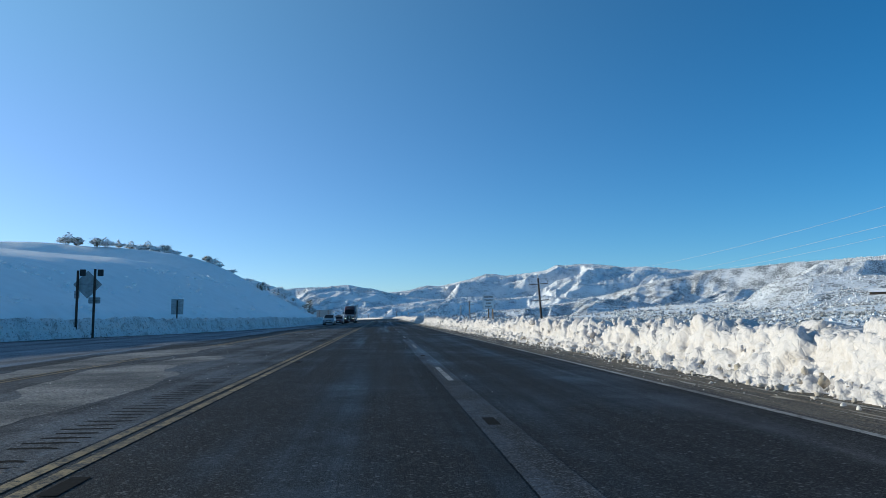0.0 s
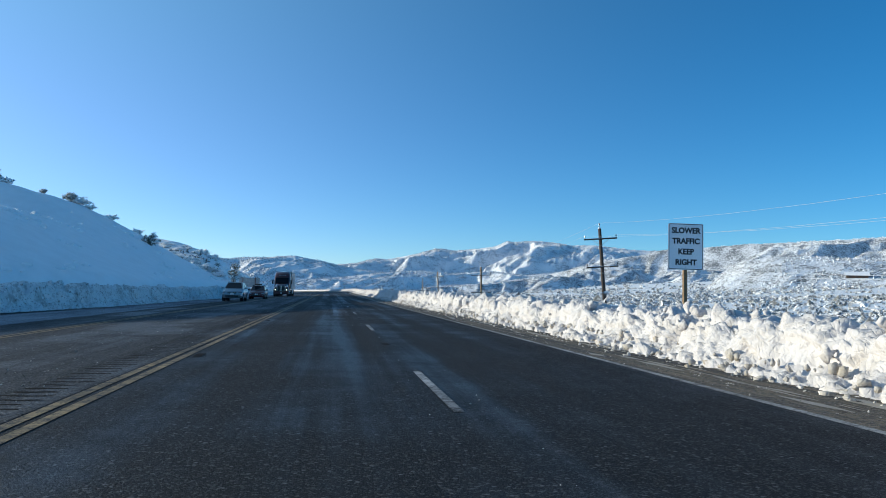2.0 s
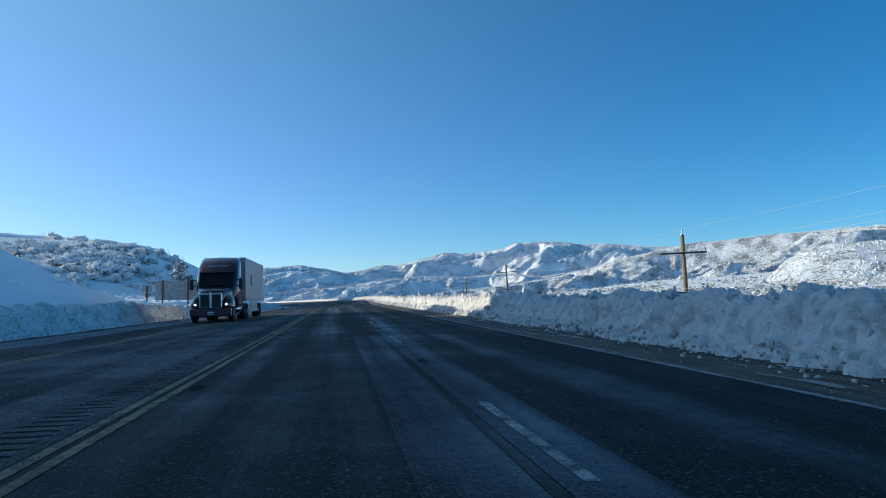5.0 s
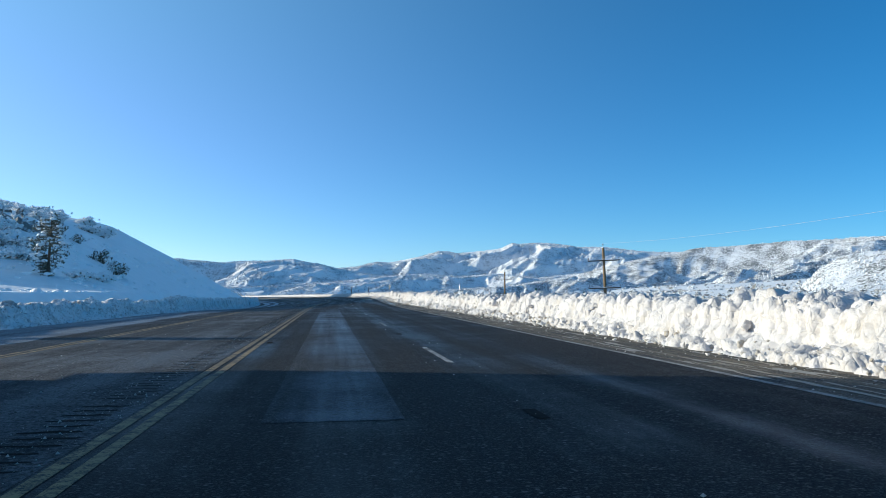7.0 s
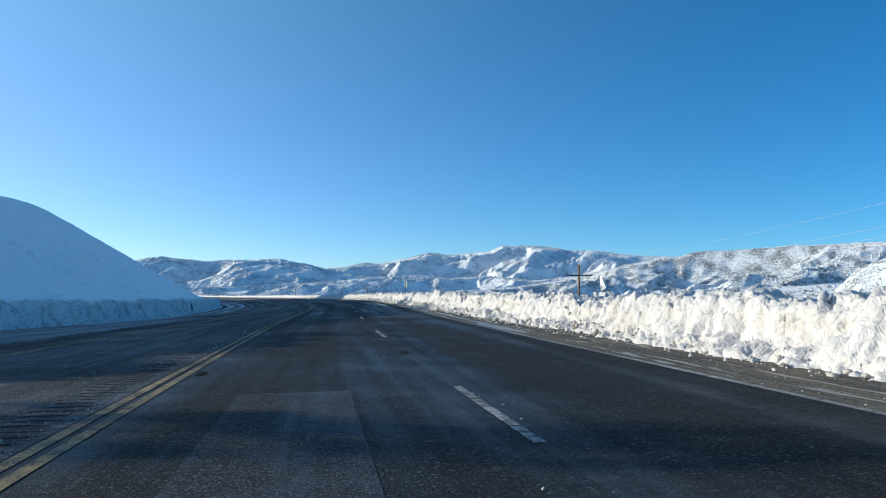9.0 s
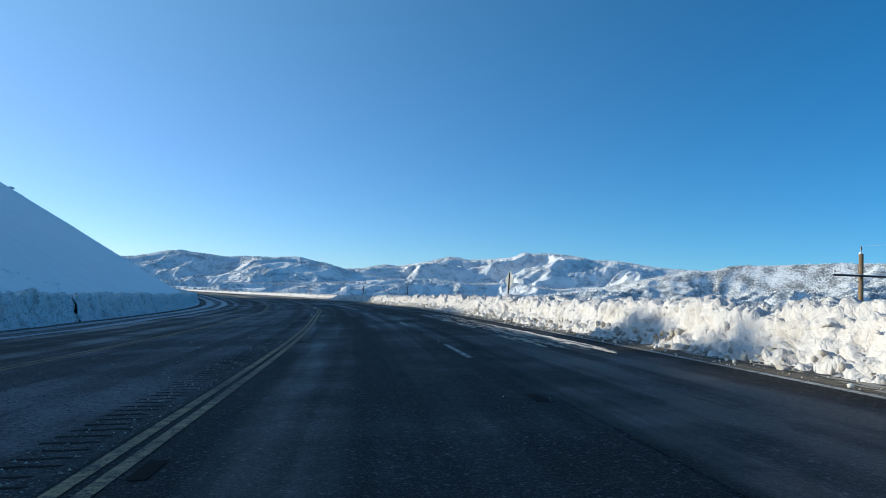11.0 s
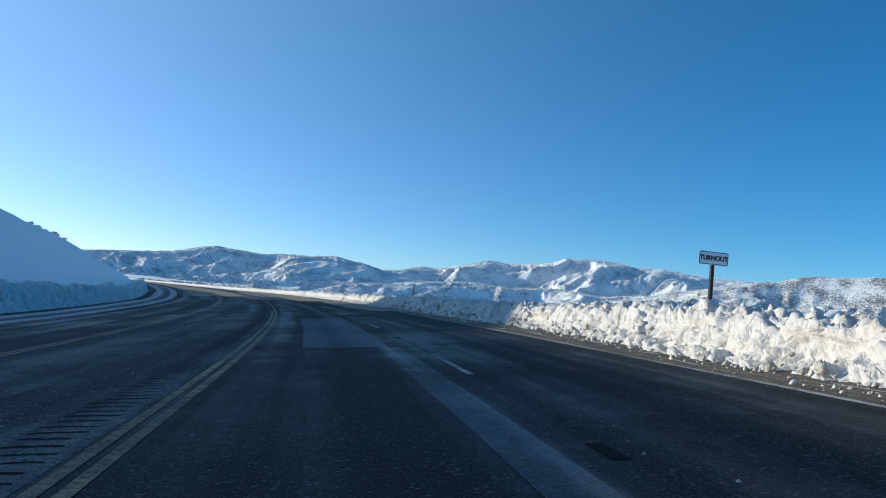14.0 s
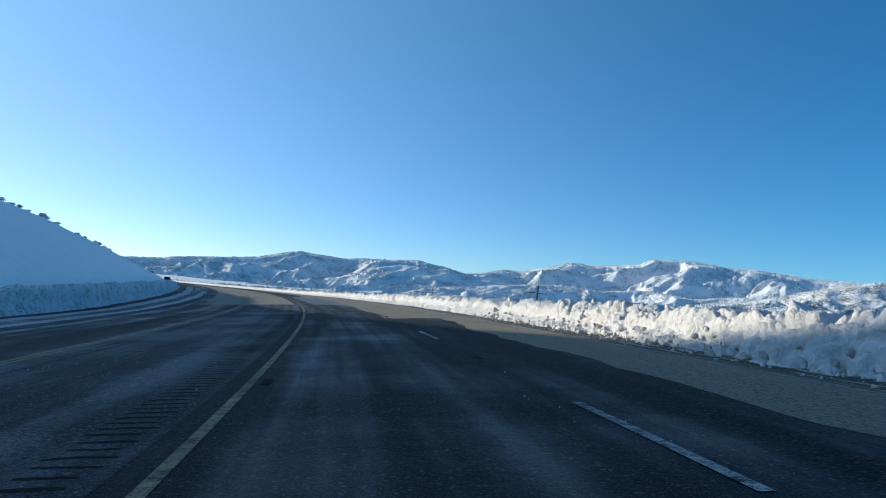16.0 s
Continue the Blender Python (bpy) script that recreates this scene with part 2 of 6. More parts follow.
def snow_material(name, dirt=0.0, grain=40.0, tint=(0.95, 0.958, 0.965), lumps=0.0, soil=(0.36, 0.30, 0.20), speck=0.30):
    m, nt, b = nodes_of(name)
    v = coords(nt)
    big, fine = noise_at(nt, 0.7, 5, v), noise_at(nt, grain, 5, v, 0.65)
    c = ramp(nt, big, [(0.3, tuple(t * 0.92 for t in tint)), (0.7, tint)])
    if dirt:
        stain = math_node(nt, "ADD", math_node(nt, "MULTIPLY", noise_at(nt, 0.9, 5, v, 0.6), 0.5), math_node(nt, "MULTIPLY", noise_at(nt, 4.5, 7, v, 0.72), 0.5))
        spots = ramp(nt, stain, [(0.54 - 0.04 * dirt, 0.0), (0.565, 0.5), (0.66, 1.0)])
        c = mix(nt, math_node(nt, "MULTIPLY", spots, dirt), c, soil)
        grit = ramp(nt, noise_at(nt, 20.0 if speck < 0.5 else 7.0, 4, v, 0.8), [(0.62, 0.0), (0.68, 1.0)] if speck < 0.5 else [(0.55, 0.0), (0.62, 1.0)])
        c = mix(nt, math_node(nt, "MULTIPLY", grit, speck * dirt), c, (0.10, 0.08, 0.06))
    nt.links.new(c, b.inputs["Base Color"])
    b.inputs["Roughness"].default_value = 0.6
    b.inputs["Specular IOR Level"].default_value = 0.2
    height = fine
    if lumps:
        height = math_node(nt, "ADD", math_node(nt, "MULTIPLY", noise_at(nt, 3.0, 4, v, 0.55), 2.0), math_node(nt, "ADD", math_node(nt, "MULTIPLY", noise_at(nt, 10.0, 4, v, 0.6), 0.6), math_node(nt, "MULTIPLY", noise_at(nt, 32.0, 4, v, 0.7), 0.3)))
        soft_v = nt.nodes.new("ShaderNodeVectorMath")
        soft_v.operation = "MULTIPLY_ADD"
        soft_v.inputs[1].default_value = (0.30, 0.30, 0.30)
        warp = nt.nodes.new("ShaderNodeTexNoise")
        warp.inputs["Scale"].default_value = 2.5
        nt.links.new(v, warp.inputs["Vector"])
        nt.links.new(warp.outputs["Color"], soft_v.inputs[0])
        nt.links.new(v, soft_v.inputs[2])
        for size, share in ((2.6, 0.6), (8.0, 0.3)):
            crack = nt.nodes.new("ShaderNodeTexVoronoi")
            crack.feature = "DISTANCE_TO_EDGE"
            crack.inputs["Scale"].default_value = size
            nt.links.new(soft_v.outputs[0], crack.inputs["Vector"])
            height = math_node(nt, "ADD", height, math_node(nt, "MULTIPLY", ramp(nt, crack.outputs["Distance"], [(0.0, 0.0), (0.10, 0.7), (0.35, 1.0)]), share))
    bump(nt, b, height, 0.45 if lumps else 0.4, 0.10 * lumps if lumps else 0.03)
    return m


SNOW = snow_material("fresh_snow", 0.0, 5.0, lumps=0.5)
SNOW_BANK = snow_material("ploughed_snow", 0.45, 16.0, (0.665, 0.64, 0.635), 1.0, (0.36, 0.315, 0.25))
SNOW_GREY = snow_material("grey_ploughed_snow", 1.0, 14.0, (0.86, 0.845, 0.84), 1.3, (0.40, 0.37, 0.35), 0.75)
SNOW_DIRTY = snow_material("dirty_snow", 0.9, 12.0, (0.72, 0.69, 0.64))


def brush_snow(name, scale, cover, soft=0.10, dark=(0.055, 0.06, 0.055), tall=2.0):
    """Snow with snow-laden dark chaparral showing through in clumps. dark: brush colour, with haze mixed in for far
    ranges.
    """
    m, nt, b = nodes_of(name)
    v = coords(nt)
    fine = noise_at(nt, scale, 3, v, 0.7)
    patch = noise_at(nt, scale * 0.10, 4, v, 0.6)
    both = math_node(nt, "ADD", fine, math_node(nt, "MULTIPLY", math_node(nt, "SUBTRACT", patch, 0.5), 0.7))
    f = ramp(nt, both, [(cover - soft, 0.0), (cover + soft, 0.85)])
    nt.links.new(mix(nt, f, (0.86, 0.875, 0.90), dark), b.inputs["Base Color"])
    b.inputs["Roughness"].default_value = 0.85
    b.inputs["Specular IOR Level"].default_value = 0.1
    bump(nt, b, fine, 0.5, tall)
    return m


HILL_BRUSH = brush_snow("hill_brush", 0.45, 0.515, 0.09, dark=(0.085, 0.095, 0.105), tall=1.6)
# distance haze is put into the brush colour: paler and bluer than nearby
HAZY_BRUSH = brush_snow("hazy_far_brush", 0.18, 0.585, 0.08, dark=(0.20, 0.225, 0.26), tall=3.0)
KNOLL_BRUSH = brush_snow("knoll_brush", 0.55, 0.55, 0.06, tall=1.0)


def tree_mix():
    """Small far trees, each more or less laden with snow."""
    m, nt, b = nodes_of("snowy_far_tree")
    geo = nt.nodes.new("ShaderNodeNewGeometry")
    c = ramp(nt, geo.outputs["Random Per Island"], [(0.0, (0.07, 0.08, 0.08)), (0.25, (0.24, 0.26, 0.28)), (0.5, (0.60, 0.62, 0.65)), (1.0, (0.80, 0.82, 0.85))])
    v = coords(nt)
    f = ramp(nt, noise_at(nt, 0.6, 3, v, 0.7), [(0.45, 0.0), (0.62, 0.6)])
    nt.links.new(mix(nt, f, c, (0.82, 0.84, 0.87)), b.inputs["Base Color"])
    b.inputs["Roughness"].default_value = 0.9
    b.inputs["Specular IOR Level"].default_value = 0.05
    return m


FAR_TREE = tree_mix()
FIELD_BRUSH = brush_snow("snowy_shrub", 1.6, 0.475, tall=0.3, dark=(0.05, 0.05, 0.035))


def asphalt_material(name, tone, frost, wet, cover=0.27, grit=(0.16, 0.165, 0.17), fine_streak=0.0, pebble=0.0):
    m, nt, b = nodes_of(name)
    v = coords(nt)
    uv = coords(nt, (1, 1, 1), "UV")
    stone = noise_at(nt, 38.0, 5, v, 0.85)
    chip = nt.nodes.new("ShaderNodeTexVoronoi")
    chip.inputs["Scale"].default_value = 75.0
    nt.links.new(v, chip.inputs["Vector"])
    sep = nt.nodes.new("ShaderNodeSeparateColor")
    nt.links.new(chip.outputs["Color"], sep.inputs[0])
    pale = ramp(nt, sep.outputs[0], [(0.80, 0.0), (0.86, 1.0)])
    base = ramp(nt, stone, [(0.30, (tone * 0.24, tone * 0.27, tone * 0.32)), (0.52, (tone * 0.90, tone, tone * 1.14)), (0.74, (tone * 3.9, tone * 4.1, tone * 4.4))])
    base = mix(nt, math_node(nt, "MULTIPLY", pale, 0.62), base, (tone * 7.6, tone * 7.8, tone * 8.0))

    def along(sx, sy, detail):
        mp = nt.nodes.new("ShaderNodeMapping")
        mp.inputs["Scale"].default_value = (sx, sy, 1)
        nt.links.new(uv, mp.inputs["Vector"])
        return noise_at(nt, 1.0, detail, mp.outputs[0], 0.6)

    streak = along(0.9, 0.02, 4)
    track = along(5.0, 0.12, 5)
    patch = noise_at(nt, 0.22, 7, v, 0.68)
    speck = noise_at(nt, 17.0, 6, v, 0.8)
    f = ramp(nt, math_node(nt, "MULTIPLY", streak, patch), [(cover, 0.0), (cover + 0.10, 1.0)])
    f = math_node(nt, "MULTIPLY", f, ramp(nt, speck, [(0.40, 0.10), (0.60, 1.0)]))
    if fine_streak:
        g = ramp(nt, math_node(nt, "MULTIPLY", track, speck), [(0.20, 0.0), (0.36, 1.0)])
        f = math_node(nt, "MAXIMUM", f, math_node(nt, "MULTIPLY", g, fine_streak))
    f = math_node(nt, "MULTIPLY", f, frost)
    colour = mix(nt, f, base, grit)
    relief = math_node(nt, "ADD", stone, math_node(nt, "MULTIPLY", chip.outputs["Distance"], -0.5))
    if pebble:
        loose = nt.nodes.new("ShaderNodeTexVoronoi")
        loose.inputs["Scale"].default_value = 24.0
        nt.links.new(v, loose.inputs["Vector"])
        pick = nt.nodes.new("ShaderNodeSeparateColor")
        nt.links.new(loose.outputs["Color"], pick.inputs[0])
        where = math_node(nt, "MULTIPLY", ramp(nt, pick.outputs[0], [(0.45, 0.0), (0.50, 1.0)]), ramp(nt, loose.outputs["Distance"], [(0.30, 1.0), (0.50, 0.0)]))
        where = math_node(nt, "MULTIPLY", where, ramp(nt, noise_at(nt, 1.1, 5, v, 0.65), [(0.40, 0.25), (0.58, pebble)]))
        colour = mix(nt, where, colour, ramp(nt, pick.outputs[1], [(0.0, (0.012, 0.012, 0.013)), (0.6, (0.035, 0.034, 0.032)), (0.8, (0.16, 0.155, 0.15)), (1.0, (0.30, 0.30, 0.31))]))
        relief = math_node(nt, "ADD", relief, math_node(nt, "MULTIPLY", where, 1.2))
    nt.links.new(colour, b.inputs["Base Color"])
    damp = ramp(nt, math_node(nt, "ADD", math_node(nt, "MULTIPLY", streak, 0.6), math_node(nt, "MULTIPLY", patch, 0.4)), [(0.45, 0.80), (0.60, 0.80 - 0.5 * wet)])
    nt.links.new(damp, b.inputs["Roughness"])
    b.inputs["Specular IOR Level"].default_value = 0.14
    bump(nt, b, relief, 1.0, 0.012)
    return m


def worn_paint(name, colour, wear, under=0.03):
    """Road paint, chipped through to the asphalt."""
    m, nt, b = nodes_of(name)
    v = coords(nt)
    f = ramp(nt, math_node(nt, "ADD", math_node(nt, "MULTIPLY", noise_at(nt, 34.0, 4, v, 0.8), 0.45), math_node(nt, "MULTIPLY", noise_at(nt, 5.0, 6, v, 0.75), 0.55)), [(wear - 0.07, 1.0), (wear + 0.05, 0.0)])
    big = ramp(nt, noise_at(nt, 0.3, 4, v), [(0.35, 0.35), (0.65, 1.0)])
    f = math_node(nt, "MULTIPLY", f, big)
    nt.links.new(mix(nt, f, (under, under, under), colour), b.inputs["Base Color"])
    b.inputs["Roughness"].default_value = 0.7
    b.inputs["Specular IOR Level"].default_value = 0.2
    return m


ASPHALT = asphalt_material("damp_asphalt", 0.0108, 0.26, 0.7, 0.26, (0.13, 0.145, 0.17), fine_streak=0.10, pebble=0.38)
ASPHALT_SALT = asphalt_material("salted_asphalt", 0.019, 0.75, 0.4, 0.20, (0.19, 0.20, 0.22), 0.30, 0.95)
ASPHALT_PATCH = asphalt_material("patched_asphalt", 0.022, 0.7, 0.9, 0.18, (0.095, 0.12, 0.165), 0.2)
SHOULDER = asphalt_material("gritty_shoulder", 0.032, 0.9, 0.3, 0.19, (0.27, 0.22, 0.155), 0.9, 0.8)
ASPHALT_FROST = asphalt_material("frosted_asphalt", 0.035, 1.0, 0.2, 0.19, (0.42, 0.40, 0.37), 0.35)
ASPHALT_ICE = asphalt_material("frost_filmed_asphalt", 0.028, 0.8, 0.6, 0.10, (0.16, 0.19, 0.24), 0.4)
# brown sand, its tan brightened to carry the sunlight on these stretches
SUNLIT_SAND = asphalt_material("sunlit_sand_asphalt", 0.07, 1.0, 0.3, 0.11, (0.36, 0.285, 0.19), 0.8)
SLUSH_FILM = asphalt_material("slush_streaked_asphalt", 0.035, 1.0, 0.5, 0.12, (0.54, 0.59, 0.66), 0.9)
# wet asphalt and ice: the sky's bluish reflection is painted as pale colour
SKY_SHEEN = asphalt_material("sky_sheen_asphalt", 0.030, 0.9, 0.7, 0.13, (0.23, 0.265, 0.32), 0.5)
SLUSH_THIN = asphalt_material("thin_slush_asphalt", 0.022, 0.7, 0.6, 0.21, (0.40, 0.44, 0.50), 0.6)
TAR = asphalt_material("sealed_joint", 0.009, 0.15, 0.9, 0.30)
YELLOW = worn_paint("worn_yellow_paint", (0.40, 0.29, 0.14), 0.52)
WHITE_LINE = worn_paint("worn_white_paint", (0.58, 0.58, 0.57), 0.515)
EDGE_LINE = worn_paint("faded_edge_paint", (0.46, 0.46, 0.44), 0.54, 0.06)
GROOVE = plain("dark_groove", (0.022, 0.021, 0.020), 0.9)
GROOVE.node_tree.nodes["Principled BSDF"].inputs["Specular IOR Level"].default_value = 0.03
WOOD_DARK = plain("dark_creosoted_wood", (0.05, 0.035, 0.025), 0.8, scale=14, amount=0.5, bumpy=0.4)
WOOD_LIGHT = plain("weathered_wood", (0.22, 0.14, 0.07), 0.8, scale=14, amount=0.4, bumpy=0.4)
STEEL = plain("galvanised_steel", (0.30, 0.31, 0.32), 0.45, 0.8)
SIGN_BACK = plain("grey_sign_back", (0.33, 0.35, 0.35), 0.5, 0.1, scale=4)
SIGN_WHITE = plain("white_sign_face", (0.78, 0.79, 0.80), 0.4, amount=0.05)
SIGN_BLACK = plain("black_sign_ink", (0.012, 0.012, 0.013), 0.5)
WIRE = plain("aluminium_wire", (0.45, 0.46, 0.48), 0.5)
INSULATOR = plain("porcelain", (0.10, 0.07, 0.06), 0.25)


# ---- building helpers ----
def grid_mesh(name, X, Y, Z, material, uv=None, shade=True):
    """One sheet from arrays of one shape."""
    n, m = X.shape
    verts = np.stack([X, Y, Z], -1).reshape(-1, 3)
    i, j = np.meshgrid(np.arange(n - 1), np.arange(m - 1), indexing="ij")
    a = (i * m + j).ravel()
    faces = np.stack([a, a + m, a + m + 1, a + 1], 1)
    me = bpy.data.meshes.new(name)
    me.vertices.add(len(verts))
    me.vertices.foreach_set("co", verts.ravel())
    me.loops.add(faces.size)
    me.loops.foreach_set("vertex_index", faces.ravel())
    me.polygons.add(len(faces))
    me.polygons.foreach_set("loop_start", np.arange(0, faces.size, 4))
    me.polygons.foreach_set("use_smooth", np.full(len(faces), shade))
    if uv is not None:
        layer = me.uv_layers.new(name="UVMap")
        flat = np.stack(uv, -1).reshape(-1, 2)[faces.ravel()]
        layer.data.foreach_set("uv", flat.ravel())
    me.update(calc_edges=True)
    me.materials.append(material)
    return new(name, me)


def mesh_ob(name, verts, faces, material, shade=False):
    me = bpy.data.meshes.new(name)
    me.from_pydata([tuple(v) for v in verts], [], faces)
    if shade:
        me.polygons.foreach_set("use_smooth", np.full(len(me.polygons), True))
    me.materials.append(material)
    me.update()
    return new(name, me)


def part(name, bm, material, parent, label="", shade=False):
    """Links a bmesh as one mesh object under a thing or a part."""
    me = bpy.data.meshes.new(name)
    bm.normal_update()
    bm.to_mesh(me)
    bm.free()
    if shade:
        me.polygons.foreach_set("use_smooth", np.full(len(me.polygons), True))
    me.materials.append(material)
    ob = new(name, me)
    ob.parent = parent
    return tagged(ob, label) if label else ob


def box(bm, x0, x1, y0, y1, z0, z1, bevel=0.0):
    vs = bmesh.ops.create_cube(bm, size=1)["verts"]
    bmesh.ops.scale(bm, vec=(x1 - x0, y1 - y0, z1 - z0), verts=vs)
    bmesh.ops.translate(bm, vec=((x0 + x1) / 2, (y0 + y1) / 2, (z0 + z1) / 2), verts=vs)
    if bevel:
        es = list({e for v in vs for e in v.link_edges})
        bmesh.ops.bevel(bm, geom=es, offset=bevel, segments=2, affect="EDGES", profile=0.5)
    return bm


def rod(bm, a, b, r0, r1=None, seg=10):
    a, b = Vector(a), Vector(b)
    d = b - a
    vs = bmesh.ops.create_cone(bm, cap_ends=True, segments=seg, radius1=r0, radius2=r0 if r1 is None else r1, depth=d.length)["verts"]
    bmesh.ops.transform(bm, matrix=Matrix.Translation((a + b) / 2) @ d.to_track_quat("Z", "Y").to_matrix().to_4x4(), verts=vs)
    return bm


def empty(name, m, label="", category="", group="", kind=""):
    ob = new(name)
    ob.matrix_basis = m
    return tagged(ob, label, category, group, kind)


# ---- ground: one snow-covered sheet out to the horizon ----
def spread(a, b, step, far, grow=1.13):
    core = list(np.arange(a, b + 1e-6, step))
    d, lo, hi = step, [a], [b]
    while lo[-1] > -far:
        d *= grow
        lo.append(lo[-1] - d)
    d = step
    while hi[-1] < far:
        d *= grow
        hi.append(hi[-1] + d)
    return np.array(lo[:0:-1] + core + hi[1:])


gx, gy = np.meshgrid(spread(-95, 30, 1.0, 4300), spread(-40, 560, 2.0, 4300), indexing="ij")
ground = grid_mesh("ground", gx, gy, ground_z(gx, gy), SNOW)
tagged(ground, "deep fresh snow over open ground, cut slopes and valley", "snow ground", kind="structure")


# ---- mountains ----
def mountains(name, label, radius, depth, az, el, material, seed, seg, wide, relief, trees=0, tree_size=3.0, lean=0.55):
    """A range seen from the road: a ridge line with steep spurs and gullies running down towards the valley, and its trees."""
    a = np.arange(az[0], az[-1] + seg, seg)
    r = radius + depth * np.linspace(-1.12, 0.20, 88)
    A, R = np.meshgrid(a, r, indexing="ij")
    arc = np.radians(A) * radius
    ridge = radius * np.tan(np.radians(np.interp(A, az, el)))
    tall = float(np.percentile(ridge, 70))
    q = (radius - R) / depth
    down = np.clip(q, 0, 1.12)
    body = np.clip(np.where(q >= 0, 1 - 0.55 * down - 0.45 * down ** 1.7, 1 + 1.6 * q), 0, 1)
    run = radius - R
    warp = wide * 0.8 * fbm(arc / (wide * 2.2), R / (wide * 2.2), 3, seed + 3)
    form = ridged((arc + warp + lean * run) / (wide * 2), (run + 0.5 * warp) / (wide * 4.0), 5, seed, 0.52)
    env = smooth(0.0, 0.14, down) * (1 - smooth(0.85, 1.10, down))
    z = ridge * body + relief * tall * env * (form - 0.62)
    sill = ridge * R / radius * (1 - 0.06 * smooth(0.0, 0.2, down))
    soft = 0.03 * tall
    z = np.where(q > 0, -soft * np.logaddexp(-z / soft, -sill / soft) + soft * math.log(2) * np.exp(-((z - sill) / soft) ** 2), z)
    z = z + tall * 0.010 * fbm(arc / (wide * 0.08), R / (wide * 0.08), 2, seed + 9) - 10 * smooth(0.97, 1.10, q)
    X, Y = R * np.sin(np.radians(A)), 200 + R * np.cos(np.radians(A))
    ob = tagged(grid_mesh(name, X, Y, z, material), label, "mountain", kind="structure")
    if trees:
        rng = np.random.default_rng(seed)
        i, j = rng.integers(0, X.shape[0] - 1, trees * 3), rng.integers(4, 78, trees * 3)
        dense = fbm(arc[i, j] / (wide * 0.6), R[i, j] / (wide * 0.6), 4, seed + 20)
        keep = dense + 0.22 * rng.normal(size=len(i)) > -0.02
        i, j = i[keep][:trees], j[keep][:trees]
        n = len(i)
        fx, fy = rng.random(n)[:, None], rng.random(n)[:, None]
        P = np.stack([X, Y, z], -1)
        base = P[i, j] * (1 - fx) * (1 - fy) + P[i + 1, j] * fx * (1 - fy) + P[i, j + 1] * (1 - fx) * fy + P[i + 1, j + 1] * fx * fy
        size = tree_size * (0.45 + 1.1 * rng.random(n) ** 2)
        unit = np.array([(0.8, 0, 0.15), (-0.4, 0.7, 0.2), (-0.4, -0.7, 0.1), (0, 0, 1.25), (0, 0, -0.3)])
        v = base[:, None, :] + unit[None] * size[:, None, None] * rng.uniform(0.65, 1.35, (n, 5, 3))
        tri = np.array([(0, 1, 3), (1, 2, 3), (2, 0, 3), (1, 0, 4), (2, 1, 4), (0, 2, 4)])
        f = (tri[None] + 5 * np.arange(n)[:, None, None]).reshape(-1, 3)
        tagged(mesh_ob(name.replace("mountain", "trees"), v.reshape(-1, 3).tolist(), f.tolist(), FAR_TREE), "snow-laden chaparral and small trees over the mountainside", "trees", kind="stuff")
    return ob


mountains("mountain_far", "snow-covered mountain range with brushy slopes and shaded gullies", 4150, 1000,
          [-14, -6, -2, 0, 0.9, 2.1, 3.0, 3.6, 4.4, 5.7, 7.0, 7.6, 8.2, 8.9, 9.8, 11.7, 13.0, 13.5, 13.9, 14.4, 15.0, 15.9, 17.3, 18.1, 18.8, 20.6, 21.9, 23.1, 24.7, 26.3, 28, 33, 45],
          [0.8, 1.3, 1.7, 1.9, 2.02, 2.13, 2.40, 2.54, 2.50, 2.75, 3.03, 3.24, 3.42, 3.42, 3.30, 3.51, 3.72, 3.97, 4.10, 4.02, 4.10, 4.17, 4.06, 3.98, 3.86, 3.89, 3.74, 3.60, 3.52, 3.50, 3.3, 2.8, 2.4], HAZY_BRUSH, 41, 0.05, 300.0, 0.75, 38000, 3.0)
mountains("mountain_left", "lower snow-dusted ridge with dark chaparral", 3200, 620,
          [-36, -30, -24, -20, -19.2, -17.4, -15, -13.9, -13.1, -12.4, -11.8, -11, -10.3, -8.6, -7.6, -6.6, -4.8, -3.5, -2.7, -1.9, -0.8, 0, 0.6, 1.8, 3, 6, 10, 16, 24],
          [1.3, 0.9, 0.8, 1.05, 1.2, 1.42, 1.62, 1.74, 1.95, 2.15, 2.30, 2.42, 2.35, 2.25, 2.22, 2.38, 2.42, 2.58, 2.62, 2.47, 2.28, 2.1, 1.95, 1.75, 1.6, 1.35, 1.1, 0.8, 0.5], HAZY_BRUSH, 77, 0.06, 190.0, 0.85, 34000, 2.4)
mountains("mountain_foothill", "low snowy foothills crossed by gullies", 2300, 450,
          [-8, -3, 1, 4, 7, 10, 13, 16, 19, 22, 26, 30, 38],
          [0.3, 0.7, 1.05, 1.45, 1.7, 1.55, 1.8, 1.5, 1.9, 1.8, 2.1, 1.9, 1.2], HAZY_BRUSH, 91, 0.06, 130.0, 0.75, 20000, 1.9)
mountains("mountain_right", "nearer brush-covered hills under fresh snow", 1350, 360,
          [8, 14, 18, 21, 23.5, 24.7, 26.3, 27.1, 27.9, 28.7, 29.8, 32.4, 34.2, 36, 38.3, 39.9, 44, 48, 54],
          [0.4, 0.9, 1.6, 2.4, 2.98, 3.19, 3.48, 3.76, 3.88, 3.92, 3.95, 4.17, 4.30, 4.33, 4.45, 4.5, 4.7, 4.8, 4.6], HILL_BRUSH, 113, 0.09, 150.0, 0.80, 30000, 1.15)
mountains("mountain_knoll", "smooth snowy knoll dotted with brush", 590, 150,
          [33.4, 34.6, 35.6, 36.6, 37.65, 38.3, 39.9, 43, 48, 56, 66],
          [0.1, 0.6, 1.42, 2.5, 3.14, 3.43, 3.67, 3.7, 3.4, 2.9, 2.0], KNOLL_BRUSH, 131, 0.12, 110.0, 0.25, 6500, 0.75)


